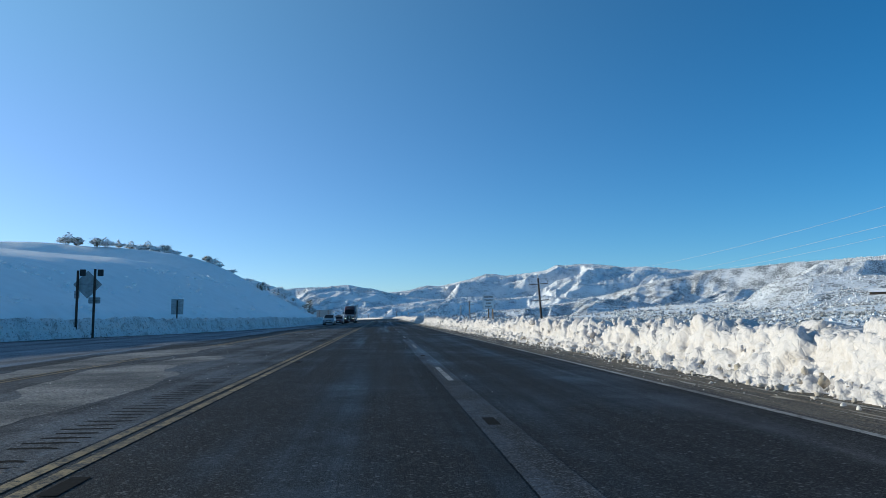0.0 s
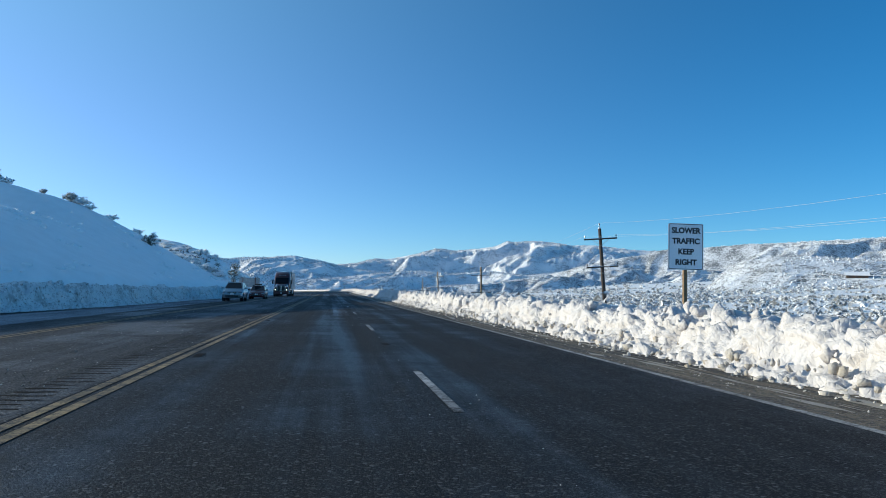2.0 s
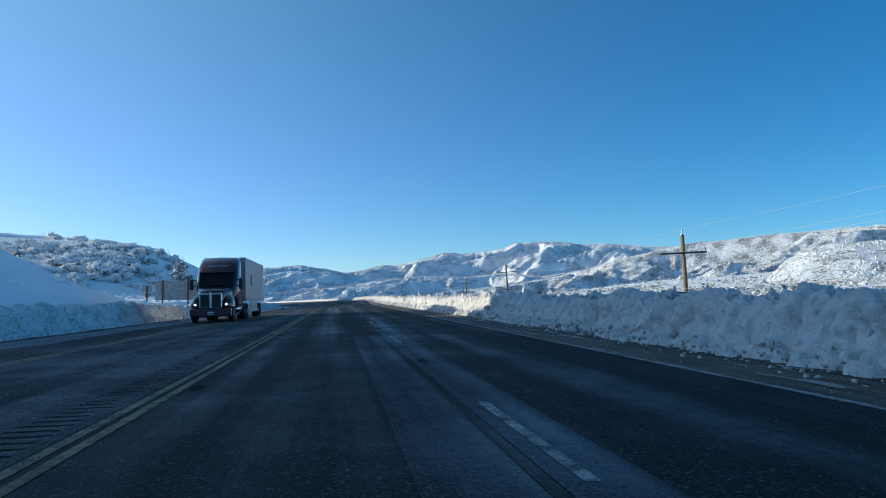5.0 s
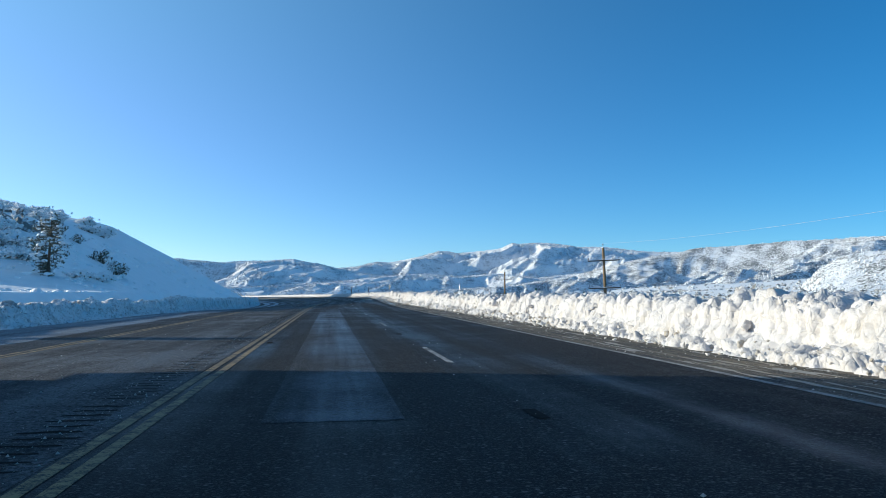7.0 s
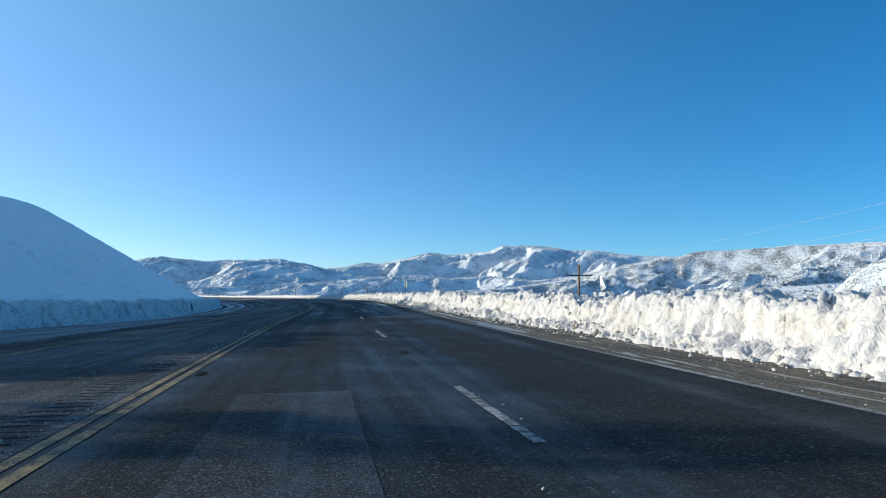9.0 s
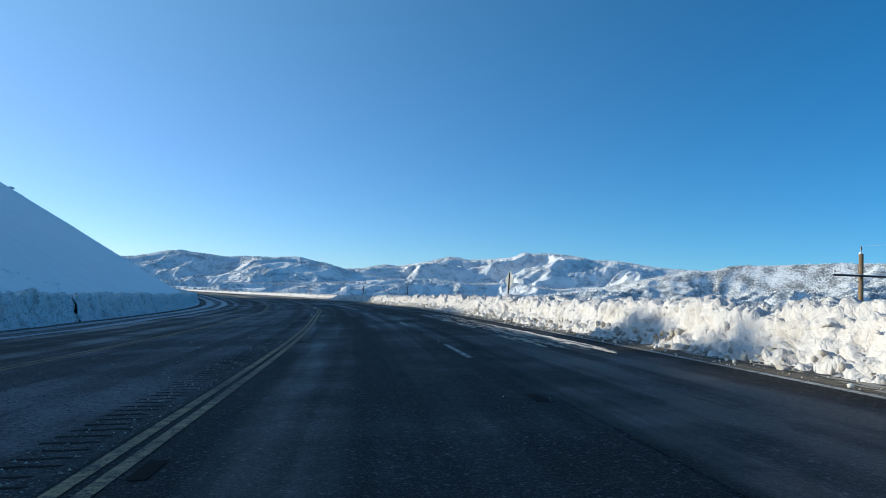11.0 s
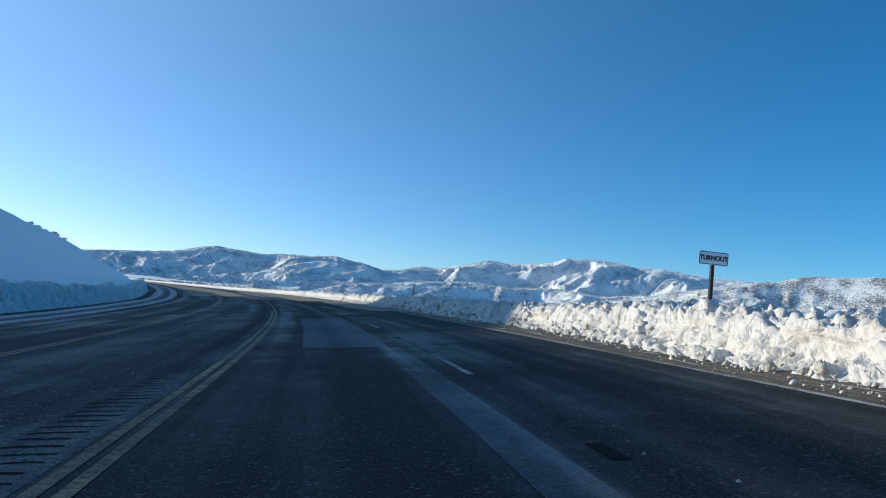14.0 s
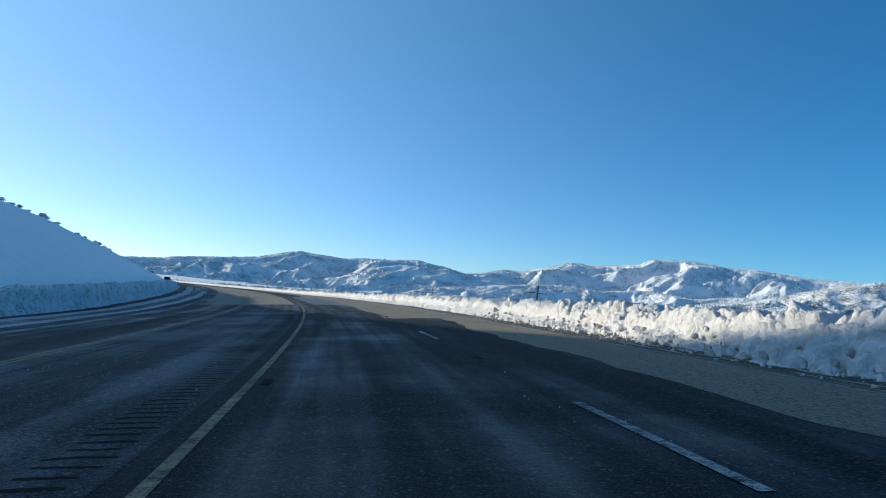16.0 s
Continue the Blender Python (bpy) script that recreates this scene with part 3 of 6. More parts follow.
# ---- road ----
def road_strip(name, s0, s1, ds, us, dz, material, label="", category="", kind="structure"):
    s = np.arange(s0, s1 + 1e-6, ds)
    Sg, Ug = np.meshgrid(s, np.zeros(len(us)), indexing="ij")
    Ug = np.stack([np.broadcast_to(u(s) if callable(u) else u, s.shape) for u in us], 1)
    X, Y, Z = at_road(Sg, Ug, dz)
    ob = grid_mesh(name, X, Y, Z, material, uv=(Ug, Sg))
    return tagged(ob, label, category, kind=kind)


road_strip("road", -78, 795, 2.0, [lambda s: np.where(s > 250, np.maximum(left_base(s) - 1.5, np.interp(s, [570, 605], [-16.8, -19.6])), left_base(s) - 1.5), -8, -6, -4.6, -4.2, -0.6, 0, 1.8, 3.6, 5.4, 7.2], 0.0, ASPHALT,
           "damp dark asphalt highway with worn wheel tracks", "road")
road_strip("road_shoulder", -78, 795, 2.0, [7.2, 8.0, lambda s: right_base(s) + 1.2], 0.0, SHOULDER,
           "gritty brown-grey shoulder with slush streaks", "road shoulder")
road_strip("road_median", -78, 795, 2.0, [-4.55, -2.4, -0.42], 0.003, ASPHALT_SALT, "flush median grey with dried road salt", "median")
for nm, u0 in (("road_line_yellow_1", -0.125), ("road_line_yellow_2", -0.325), ("road_line_yellow_3", -4.63), ("road_line_yellow_4", -4.84)):
    road_strip(nm, -78, 404 if nm.endswith("2") else 795, 2.0, [lambda s: u0 - 0.058 + drift(s), lambda s: u0 + 0.058 + drift(s)], 0.006, YELLOW, "worn yellow centre line", "road line")
road_strip("road_line_white", -78, 795, 2.0, [7.08, 7.20], 0.005, EDGE_LINE, "worn white edge line", "road line")


# ---- ploughed snow banks ----
WALLED = ([-0.15, 0.08, 0.26, 0.40, 0.50, 0.60, 0.74, 1.00, 1.50, 2.0, 2.8, 4.0], [-0.06, 0.10, 0.22, 0.38, 0.58, 0.76, 0.90, 0.98, 0.97, 0.88, 0.66, 0.22])


def blocks(x, y, seed, tilt=1.3):
    """Broken blocks: every scattered cell is a tilted facet at a height of its own; also how deep one stands in the crack between two."""
    x, y = np.broadcast_arrays(np.asarray(x, float), np.asarray(y, float))
    i, j = np.floor(x).astype(np.int64), np.floor(y).astype(np.int64)
    f1, f2, facet = np.full(x.shape, 9.0), np.full(x.shape, 9.0), np.zeros(x.shape)
    for di in (-1, 0, 1):
        for dj in (-1, 0, 1):
            a, b = i + di, j + dj
            dx, dy = x - a - hash2(a, b, seed), y - b - hash2(a, b, seed + 5)
            d = np.hypot(dx, dy)
            lift = (hash2(a, b, seed + 7) - 0.5) + tilt * ((hash2(a, b, seed + 8) - 0.5) * dx + (hash2(a, b, seed + 9) - 0.5) * dy) - 0.35 * d * d
            facet = np.where(d < f1, lift, facet)
            f2 = np.minimum(np.maximum(f1, d), f2)
            f1 = np.minimum(f1, d)
    return facet, np.exp(-((f2 - f1) / 0.10) ** 2)


def snow_bank(name, s0, s1, ds, side, base, height, material, seed, lump=1.0, rows=34, prof=WALLED, zones=None):
    """A ploughed bank. zones: along it, the shares of broken lumps, of a smooth undercut wall and of upright ribs."""
    s = np.arange(s0, s1 + ds / 2, ds)
    prof_d, prof_z = np.array(prof[0]), np.array(prof[1])
    length = np.r_[0, np.cumsum(np.hypot(np.diff(prof_d), np.diff(prof_z)))]
    top = length[-4]
    v = np.r_[np.linspace(0, top, rows), np.linspace(top, length[-1], 10)[1:]]
    Sg, Vg = np.meshgrid(s, v, indexing="ij")
    d, zz = np.interp(Vg, length, prof_d), np.interp(Vg, length, prof_z)
    gd, gz = np.gradient(d, axis=1), np.gradient(zz, axis=1)
    gn = np.hypot(gd, gz) + 1e-6
    nd, nz = -gz / gn, gd / gn
    h = height(Sg) * (1 + 0.13 * fbm(Sg / 8.0, 0 * Sg, 3, seed) + 0.10 * fbm(Sg / 1.6, 0 * Sg, 2, seed + 1))
    lumpy, cut, ribbed = [np.interp(Sg, zones[0], z) for z in zones[1:]] if zones else (1.0 + 0 * Sg, 0 * Sg, 0 * Sg)
    wob, wob2 = 0.30 * fbm(Sg / 0.5, Vg / 0.5, 3, seed + 8), 0.30 * fbm(Sg / 0.5, Vg / 0.5, 3, seed + 9)
    b1, k1 = blocks(Sg / 0.85 + wob, Vg / 0.75 + wob2, seed + 2)
    b2, k2 = blocks(Sg / 0.36 + wob, Vg / 0.34 + wob2, seed + 3)
    b3, k3 = blocks(Sg / 0.155 + wob, Vg / 0.15 + wob2, seed + 5)
    patchy = 0.45 + 0.55 * smooth(-0.25, 0.25, fbm(Sg / 3.0, Vg / 1.5, 2, seed + 6))
    face = smooth(0.0, 0.15, Vg)
    skirt = smooth(0.02, 0.12, Vg) * (1 - smooth(0.42, 0.62, Vg + 0.15 * fbm(Sg / 1.4, 0 * Sg, 2, seed + 14)))
    wall = 1 - skirt
    broken = 0.17 * b1 + 0.10 * b2 * patchy + 0.055 * b3 * patchy - 0.06 * k1 - 0.045 * k2 * patchy - 0.02 * k3
    loose = 0.13 * b2 + 0.10 * b3 - 0.05 * k2 - 0.03 * k3
    r1, rk = blocks(Sg / 0.55 + 0.5 * wob, Vg / 1.9 + 0.4 * wob2, seed + 12, 1.0)
    smooth_wall = 0.12 * fbm(Sg / 1.3, Vg / 0.8, 4, seed + 4) + 0.10 * r1 - 0.14 * rk * smooth(-0.2, 0.2, fbm(Sg / 0.9, Vg / 0.6, 2, seed + 15)) - 0.07 * k1 - 0.04 * k2 * patchy + 0.05 * b2 * patchy + 0.03 * b3
    ribs = 0.20 * r1 - 0.15 * rk + 0.05 * b2 * patchy + 0.03 * b3 - 0.03 * k2
    bulge = lump * face * (skirt * (0.45 * broken + loose) + wall * (lumpy * broken + cut * smooth_wall + ribbed * ribs))
    bulge = bulge + lump * face * (0.05 * fbm(Sg / 0.9, Vg / 1.4, 3, seed + 16) + 0.02 * fbm(Sg / 0.13, Vg / 0.13, 2, seed + 7))
    low = smooth(0.30, 0.55, Vg) * (1 - smooth(0.75, 1.15, Vg))
    hollow = low * (0.55 * cut + 0.30 * ribbed + 0.15 * lumpy) * smooth(-0.15, 0.35, fbm(Sg / 1.6, Vg / 0.9, 3, seed + 11)) * 0.60
    crest = np.exp(-((Vg - length[6]) / 0.42) ** 2)
    piled = smooth(-0.1, 0.45, fbm(Sg / 1.2, Vg / 0.9, 3, seed + 17))
    zz = zz * h + nz * bulge + lump * crest * ((0.04 + 0.06 * piled) * (b2 + 0.3) + 0.04 * b3 + 0.16 * piled * (b1 + 0.25))
    dd = d + nd * bulge + lump * hollow + 0.20 * fbm(Sg / 3.5, 0 * Sg, 3, seed + 10)
    X, Y, Z = at_road(Sg, base(Sg) + side * dd)
    return grid_mesh(name, X, Y, Z + zz, material)


# stretches of the bank: broken lumps, a smooth undercut wall, upright ribs
RIGHT_ZONES = ([0, 100, 116, 165, 178, 245, 265, 345, 356, 390, 400],
               [1, 1, 0.15, 0.15, 0.2, 0.2, 1, 1, 0.15, 0.15, 1],
               [0, 0, 0.9, 0.9, 0.1, 0.1, 0, 0, 0.7, 0.7, 0],
               [0, 0, 0, 0, 0.7, 0.7, 0.1, 0.1, 0.4, 0.4, 0])


def right_height(s):
    return np.interp(s, [0, 20, 40, 60, 80, 105, 140, 190, 231, 260, 300, 335, 370, 405, 800], [1.02, 1.08, 1.00, 0.92, 0.94, 1.08, 1.12, 1.08, 1.08, 1.02, 0.90, 0.90, 0.84, 0.78, 0.78])


def left_height(s):
    return np.interp(s, [0, 60, 110, 150, 172, 190, 235, 255, 300, 420, 520, 570, 800], [1.22, 1.18, 1.12, 1.28, 1.28, 1.0, 0.95, 1.45, 1.95, 1.75, 1.6, 0.8, 0.8])


tagged(snow_bank("snow_bank_right", -4, 430, 0.056, 1, right_base, right_height, SNOW_BANK, 201, 1.0, 44, zones=RIGHT_ZONES), "tall lumpy ploughed snow bank, white with dirty hollows", "snow bank", kind="structure")
tagged(snow_bank("snow_bank_right_far", 430, 790, 0.22, 1, right_base, right_height, SNOW_BANK, 202, 0.9, 18), "ploughed snow bank along the far bend", "snow bank", kind="structure")
tagged(snow_bank("snow_bank_left", 330, 700, 0.16, -1, left_base, left_height, SNOW_GREY, 203, 1.0, 26), "shaded ploughed snow bank along the inside of the bend", "snow bank", kind="structure")
tagged(snow_bank("snow_bank_left_near", -20, 330, 0.11, -1, left_base, left_height, SNOW_GREY, 204, 1.0, 28), "shaded ploughed snow bank flecked with grit", "snow bank", kind="structure")


SNOW_GRIT = snow_material("gritty_snow", 0.9, 14.0, (0.50, 0.47, 0.43), 1.0)


def snow_lumps(name, count, s0, s1, seed, base, where, size, material, label, fine=2):
    """Loose lumps of thrown snow, joined: nobody could count them."""
    rng = np.random.default_rng(seed)
    bm = bmesh.new()
    bmesh.ops.create_icosphere(bm, subdivisions=fine, radius=1)
    unit = np.array([v.co[:] for v in bm.verts])
    tris = np.array([[v.index for v in f.verts] for f in bm.faces])
    bm.free()
    verts, faces = [], []
    for k in range(count):
        s, w = rng.uniform(s0, s1), rng.random()
        du, dz = where(w, s)
        r = size[0] + (size[1] - size[0]) * rng.random() ** 2.2
        x, y, z = at_road(s, float(base(s)) + du)
        p = unit * (1 + 0.95 * fbm(unit[:, 0] * 1.9 + k * 3.1, unit[:, 1] * 1.5 + unit[:, 2] * 2.3, 2, seed)[:, None]) * r * rng.uniform(0.6, 1.3, 3) * rng.uniform(0.80, 1.22, (len(unit), 1))
        verts.append(p + [float(x), float(y), float(z) + dz(r) if callable(dz) else float(z) + dz])
        faces.append(tris + len(unit) * k)
    v, f = np.concatenate(verts), np.concatenate(faces)
    ob = mesh_ob(name, v.tolist(), f.tolist(), material, True)
    return tagged(ob, label, "snow", kind="stuff")


snow_lumps("snow_lumps", 4200, -5, 440, 5, right_base, lambda w, s: (-0.28 + 0.62 * w, lambda r: 0.30 * w * w - r * 0.1), (0.02, 0.088), SNOW_GRIT, "broken lumps of dirty snow along the bank's foot", 1)
snow_lumps("snow_boulders", 500, -5, 440, 6, right_base, lambda w, s: (0.70 + 1.2 * w, float(right_height(s)) * 0.95), (0.04, 0.14), SNOW_BANK, "thrown snow boulders on the bank's crest")
snow_lumps("snow_crumbs", 1600, -5, 440, 7, right_base, lambda w, s: (-0.7 + 0.7 * w, lambda r: r * 0.3), (0.012, 0.05), SNOW_DIRTY, "grey crumbs of slush scattered on the shoulder", 1)


snow_lumps("snow_clods", 700, -5, 440, 8, right_base, lambda w, s: (0.40 + 0.75 * w, float(right_height(s)) * (0.28 + 0.72 * w ** 0.55)), (0.03, 0.14), SNOW_BANK, "clods of ploughed snow stuck in the bank's face")


# ---- road markings, grooves, patches ----
def road_quad(name, s0, s1, u0, u1, dz, material, parent=None, steps=4):
    s = np.linspace(s0, s1, steps)
    Sg, Ug = np.meshgrid(s, [u0, u1], indexing="ij")
    X, Y, Z = at_road(Sg, Ug, dz)
    ob = grid_mesh(name, X, Y, Z, material, uv=(Ug, Sg), shade=False)
    if parent is not None:
        ob.parent = parent
    return ob


lane_line = empty("lane_line", Matrix(), "broken white lane line of worn painted dashes", "road line", kind="structure")
groove_line = empty("road_markers", Matrix(), "recessed reflector slots milled into the asphalt", "road marker", kind="structure")
for k in range(-15, 22):
    far = 222.5 + 14.63 * k
    road_quad("dash", far - 3.66, far, 3.48 + float(drift(far)), 3.59 + float(drift(far)), 0.008, WHITE_LINE, lane_line)
    for u0, at in ((3.42, far + 5.2), (0.0, far + 2.2)):
        road_quad("marker_slot", at, at + 0.60, u0, u0 + 0.14, 0.006, GROOVE, groove_line, 2)

rng_r = np.random.default_rng(9)
rumble_v, rumble_f = [], []
for s0 in np.arange(-10, 470, 0.30):
    if rng_r.random() < 0.03:
        continue
    mid, half, thick = -0.82 + float(drift(s0)) + rng_r.normal() * 0.02, rng_r.uniform(0.20, 0.27), rng_r.uniform(0.05, 0.09)
    us = mid + half * np.linspace(-1, 1, 5)
    near = s0 + rng_r.normal(0, 0.012, 5)
    wide = thick * np.array([0.75, 1.0, rng_r.uniform(0.8, 1.1), 0.95, 0.7])
    n = len(rumble_v)
    for row in (near, near + wide):
        X, Y, Z = at_road(row, us, 0.0055)
        rumble_v += np.stack([X, Y, Z], -1).tolist()
    rumble_f += [(n + k, n + k + 1, n + k + 6, n + k + 5) for k in range(4)]
tagged(mesh_ob("rumble_strip", rumble_v, rumble_f, GROOVE), "row of dark milled rumble grooves beside the yellow line", "rumble strip", kind="stuff")


def road_grit(name, count, seed, spans, size, material, label):
    """Loose stones and crumbs lying on the road: nobody could count them."""
    rng = np.random.default_rng(seed)
    unit = np.array([(1, 0, 0), (-0.6, 0.8, 0), (-0.5, -0.9, 0.1), (0.1, 0, 0.8), (0, 0, -0.5)])
    tri = np.array([(0, 1, 3), (1, 2, 3), (2, 0, 3), (1, 0, 4), (2, 1, 4), (0, 2, 4)])
    share = np.array([w for *_, w in spans], float)
    k = rng.choice(len(spans), count, p=share / share.sum())
    lo, hi = np.array([a for a, *_ in spans])[k], np.array([b for _, b, *_ in spans])[k]
    s0, s1 = np.array([c for _, _, c, *_ in spans])[k], np.array([d for _, _, _, d, _ in spans])[k]
    s, u = s0 + (s1 - s0) * rng.random(count), lo + (hi - lo) * rng.random(count)
    x, y, z = at_road(s, u, 0.006)
    r = size[0] + (size[1] - size[0]) * rng.random(count) ** 3
    v = np.stack([x, y, z], -1)[:, None, :] + unit[None] * r[:, None, None] * rng.uniform(0.6, 1.4, (count, 5, 3))
    f = (tri[None] + 5 * np.arange(count)[:, None, None]).reshape(-1, 3)
    return tagged(mesh_ob(name, v.reshape(-1, 3).tolist(), f.tolist(), material), label, "grit", kind="stuff")


GRIT_DARK = plain("dark_road_stone", (0.07, 0.065, 0.055), 0.8, scale=9, amount=0.7)
GRIT_PALE = plain("pale_salt_crumb", (0.42, 0.40, 0.36), 0.8, scale=9, amount=0.6)
road_grit("road_grit", 42000, 3, [(-4.1, -0.4, 10, 330, 5), (-1.3, -0.3, 10, 420, 3), (0.15, 0.7, 10, 420, 0.6), (7.3, 8.9, 10, 420, 4), (-9.0, -4.6, 10, 330, 1)], (0.004, 0.013), GRIT_DARK, "dark cinder grit strewn over the asphalt")
road_grit("salt_crumbs", 14000, 4, [(-4.1, -0.4, 10, 420, 2), (-1.05, -0.45, 150, 300, 2), (7.25, 8.9, 10, 420, 4), (3.0, 4.0, 10, 420, 0.4)], (0.006, 0.022), GRIT_PALE, "pale crumbs of slush and salt on the asphalt")

for s0, s1, u0, u1, m in ((184, 237, 0.88, 2.20, ASPHALT_PATCH), (371, 389.6, 1.02, 2.90, ASPHALT_ICE), (85, 150, 2.45, 3.19, ASPHALT_PATCH), (322, 371, 2.66, 3.12, ASPHALT_PATCH)):
    tagged(road_quad("road_patch", s0, s1, u0, u1, 0.004, m, None, 60), "paler rectangular asphalt repair with frost", "road patch", kind="structure")

for s0, s1, u0, u1, m, lb in ((-5, 40, 3.30, 3.72, ASPHALT_PATCH, "pale frosted strip along the lane line"), (-5, 48, 2.98, 3.28, TAR, "dark sealed joint along the lane line"),
                              (118, 176, 3.32, 3.95, ASPHALT_PATCH, "pale frosted strip along the lane line"), (118, 176, 3.20, 3.30, TAR, "dark sealed joint along the lane line"),
                              (240, 345, 3.70, 4.25, TAR, "dark sealed joint along the lane line")):
    tagged(road_quad("road_patch", s0, s1, u0, u1, 0.0045, m, None, 80), lb, "road patch", kind="structure")

ICE = plain("wet_ice", (0.11, 0.12, 0.13), 0.30, scale=5, amount=0.7, bumpy=0.5)


def ice_strip(s0, s1, u0, u1, seed, label, material):
    """A long thin sheet of ice and slush with ragged edges."""
    st = np.arange(s0, s1, 0.35)
    f = (st - s0) / (s1 - s0)
    width = (u1 - u0) * np.sqrt(np.clip(4 * f * (1 - f), 0, 1)) * (0.55 + 0.45 * fbm(st / 5.0, 0 * st, 4, seed))
    mid = (u0 + u1) / 2 + (u1 - u0) * 0.35 * fbm(st / 9.0, 0 * st + 3, 3, seed + 1)
    rag = 0.10 * fbm(st / 0.8, 0 * st, 2, seed + 2)
    Sg, Ug = np.stack([st, st], 1), np.stack([mid - width / 2 + rag, mid + width / 2 + rag * 0.6], 1)
    X, Y, Z = at_road(Sg, Ug, 0.006)
    tagged(grid_mesh("ice_patch", X, Y, Z, material, shade=False), label, "ice patch", kind="structure")


for s0, s1, u0, u1, seed in ((248, 257, 7.2, 7.8, 1), (257, 269, 7.35, 7.9, 2), (268, 285, 7.3, 7.7, 3)):
    ice_strip(s0, s1, u0, u1, seed, "thin pale strip of wet ice and slush on asphalt", ICE)


for s0, s1, u0, u1, seed in ((9, 24, -4.6, -0.9, 21), (4, 17, -3.4, -0.6, 22), (13, 34, -6.2, -3.4, 23)):
    ice_strip(s0, s1, u0, u1, seed, "ragged patch of dried salt and frost on asphalt", ASPHALT_FROST)
WET = plain("standing_water", (0.03, 0.03, 0.032), 0.10, scale=2, amount=0.3)
for s0, s1, u0, u1, seed in ((292, 306, 6.1, 6.6, 5),):
    ice_strip(s0, s1, u0, u1, seed, "shallow meltwater lying on the asphalt", WET)


def edge(u, seed, wave=0.25):
    """A ragged edge along the road, about u from its centre."""
    return lambda s: u + wave * fbm(s / 9.0, 0 * s, 3, seed) + 0.4 * wave * fbm(s / 1.3, 0 * s, 2, seed + 1)


for s0, s1, u0, u1, m, lb in ((255, 600, edge(-13.8, 51), edge(-12.6, 52), SLUSH_FILM, "pale streaks of slush beside the snow bank"),
                              (275, 560, edge(-12.6, 52), edge(-11.3, 53), SLUSH_THIN, "thin streaks of slush on the oncoming lane"),
                              (305, 540, edge(-11.3, 53), edge(-10.4, 54), SLUSH_FILM, "pale streaks of slush in the wheel track"),
                              (330, 500, edge(-9.4, 55), edge(-8.6, 56), SLUSH_THIN, "thin streaks of slush in the wheel track"),
                              # oncoming lane: sky reflected at a grazing angle, painted as a pale film
                              (12, 196, lambda s: np.minimum(left_base(s) + 1.0, -9.0) + 0.3 * fbm(s / 6.0, 0 * s, 3, 61), edge(-6.8, 62, 0.5), SKY_SHEEN, "wet oncoming lane, the sky's pale reflection put into its colour"),
                              (196, 285, edge(-12.0, 63, 0.5), edge(-6.6, 64, 0.5), SKY_SHEEN, "wet oncoming lane, the sky's pale reflection put into its colour"),
                              # sanded strips start about the shadow's edge; sunlit brightness is in the colour
                              (402, 438, edge(5.5, 66, 0.5), edge(7.1, 58, 0.1), SUNLIT_SAND, "sanded brown asphalt beside the shoulder, sunlight painted into its tan"),
                              (438, 620, edge(3.4, 57, 0.6), edge(7.1, 58, 0.1), SUNLIT_SAND, "sanded brown asphalt of the outer lane, sunlight painted into its tan"),
                              (466, 512, edge(1.0, 65, 0.8), edge(3.4, 57, 0.6), SKY_SHEEN, "thin ice on the lane of the bend, its bluish sheen coloured in"),
                              (470, 640, edge(-8.5, 59, 0.6), edge(-0.6, 60, 0.1), SUNLIT_SAND, "dry sanded asphalt in the far bend, sunlight painted into its tan")):
    road_strip("road_film", s0, s1, 0.5, [u0, lambda s: (u0(s) + u1(s)) / 2, u1], 0.0045, m, lb, "road film")
def fallen_snow(sv, u, size, seed):
    """A lump of snow that fell on the road."""
    rng = np.random.default_rng(seed)
    bm = bmesh.new()
    bmesh.ops.create_icosphere(bm, subdivisions=3, radius=1)
    for v in bm.verts:
        c = v.co.copy()
        push = 1 + 0.35 * noise.noise(c * 1.7 + Vector((seed, 0, 0))) + 0.18 * noise.noise(c * 4.5)
        v.co = Vector((c.x * size * push, c.y * size * 1.3 * push, max(0.0, c.z * 0.45 * size * push + 0.15 * size)))
    root = empty("snow_clump", Matrix.Translation(road_point(sv, u, 0.007)) @ pose(0, 0, 0, 0, 0, float(rng.uniform(0, 360))), "small lump of fallen snow on the asphalt", "snow clump")
    part("lump", bm, SNOW_BANK, root, shade=True)


fallen_snow(349.7, 0.0, 0.14, 3)
fallen_snow(327.3, -0.47, 0.055, 5)
fallen_snow(336.5, 0.49, 0.042, 8)

SLUSH_GRIT = snow_material("gritty_slush", 1.0, 14.0, (0.34, 0.32, 0.285))


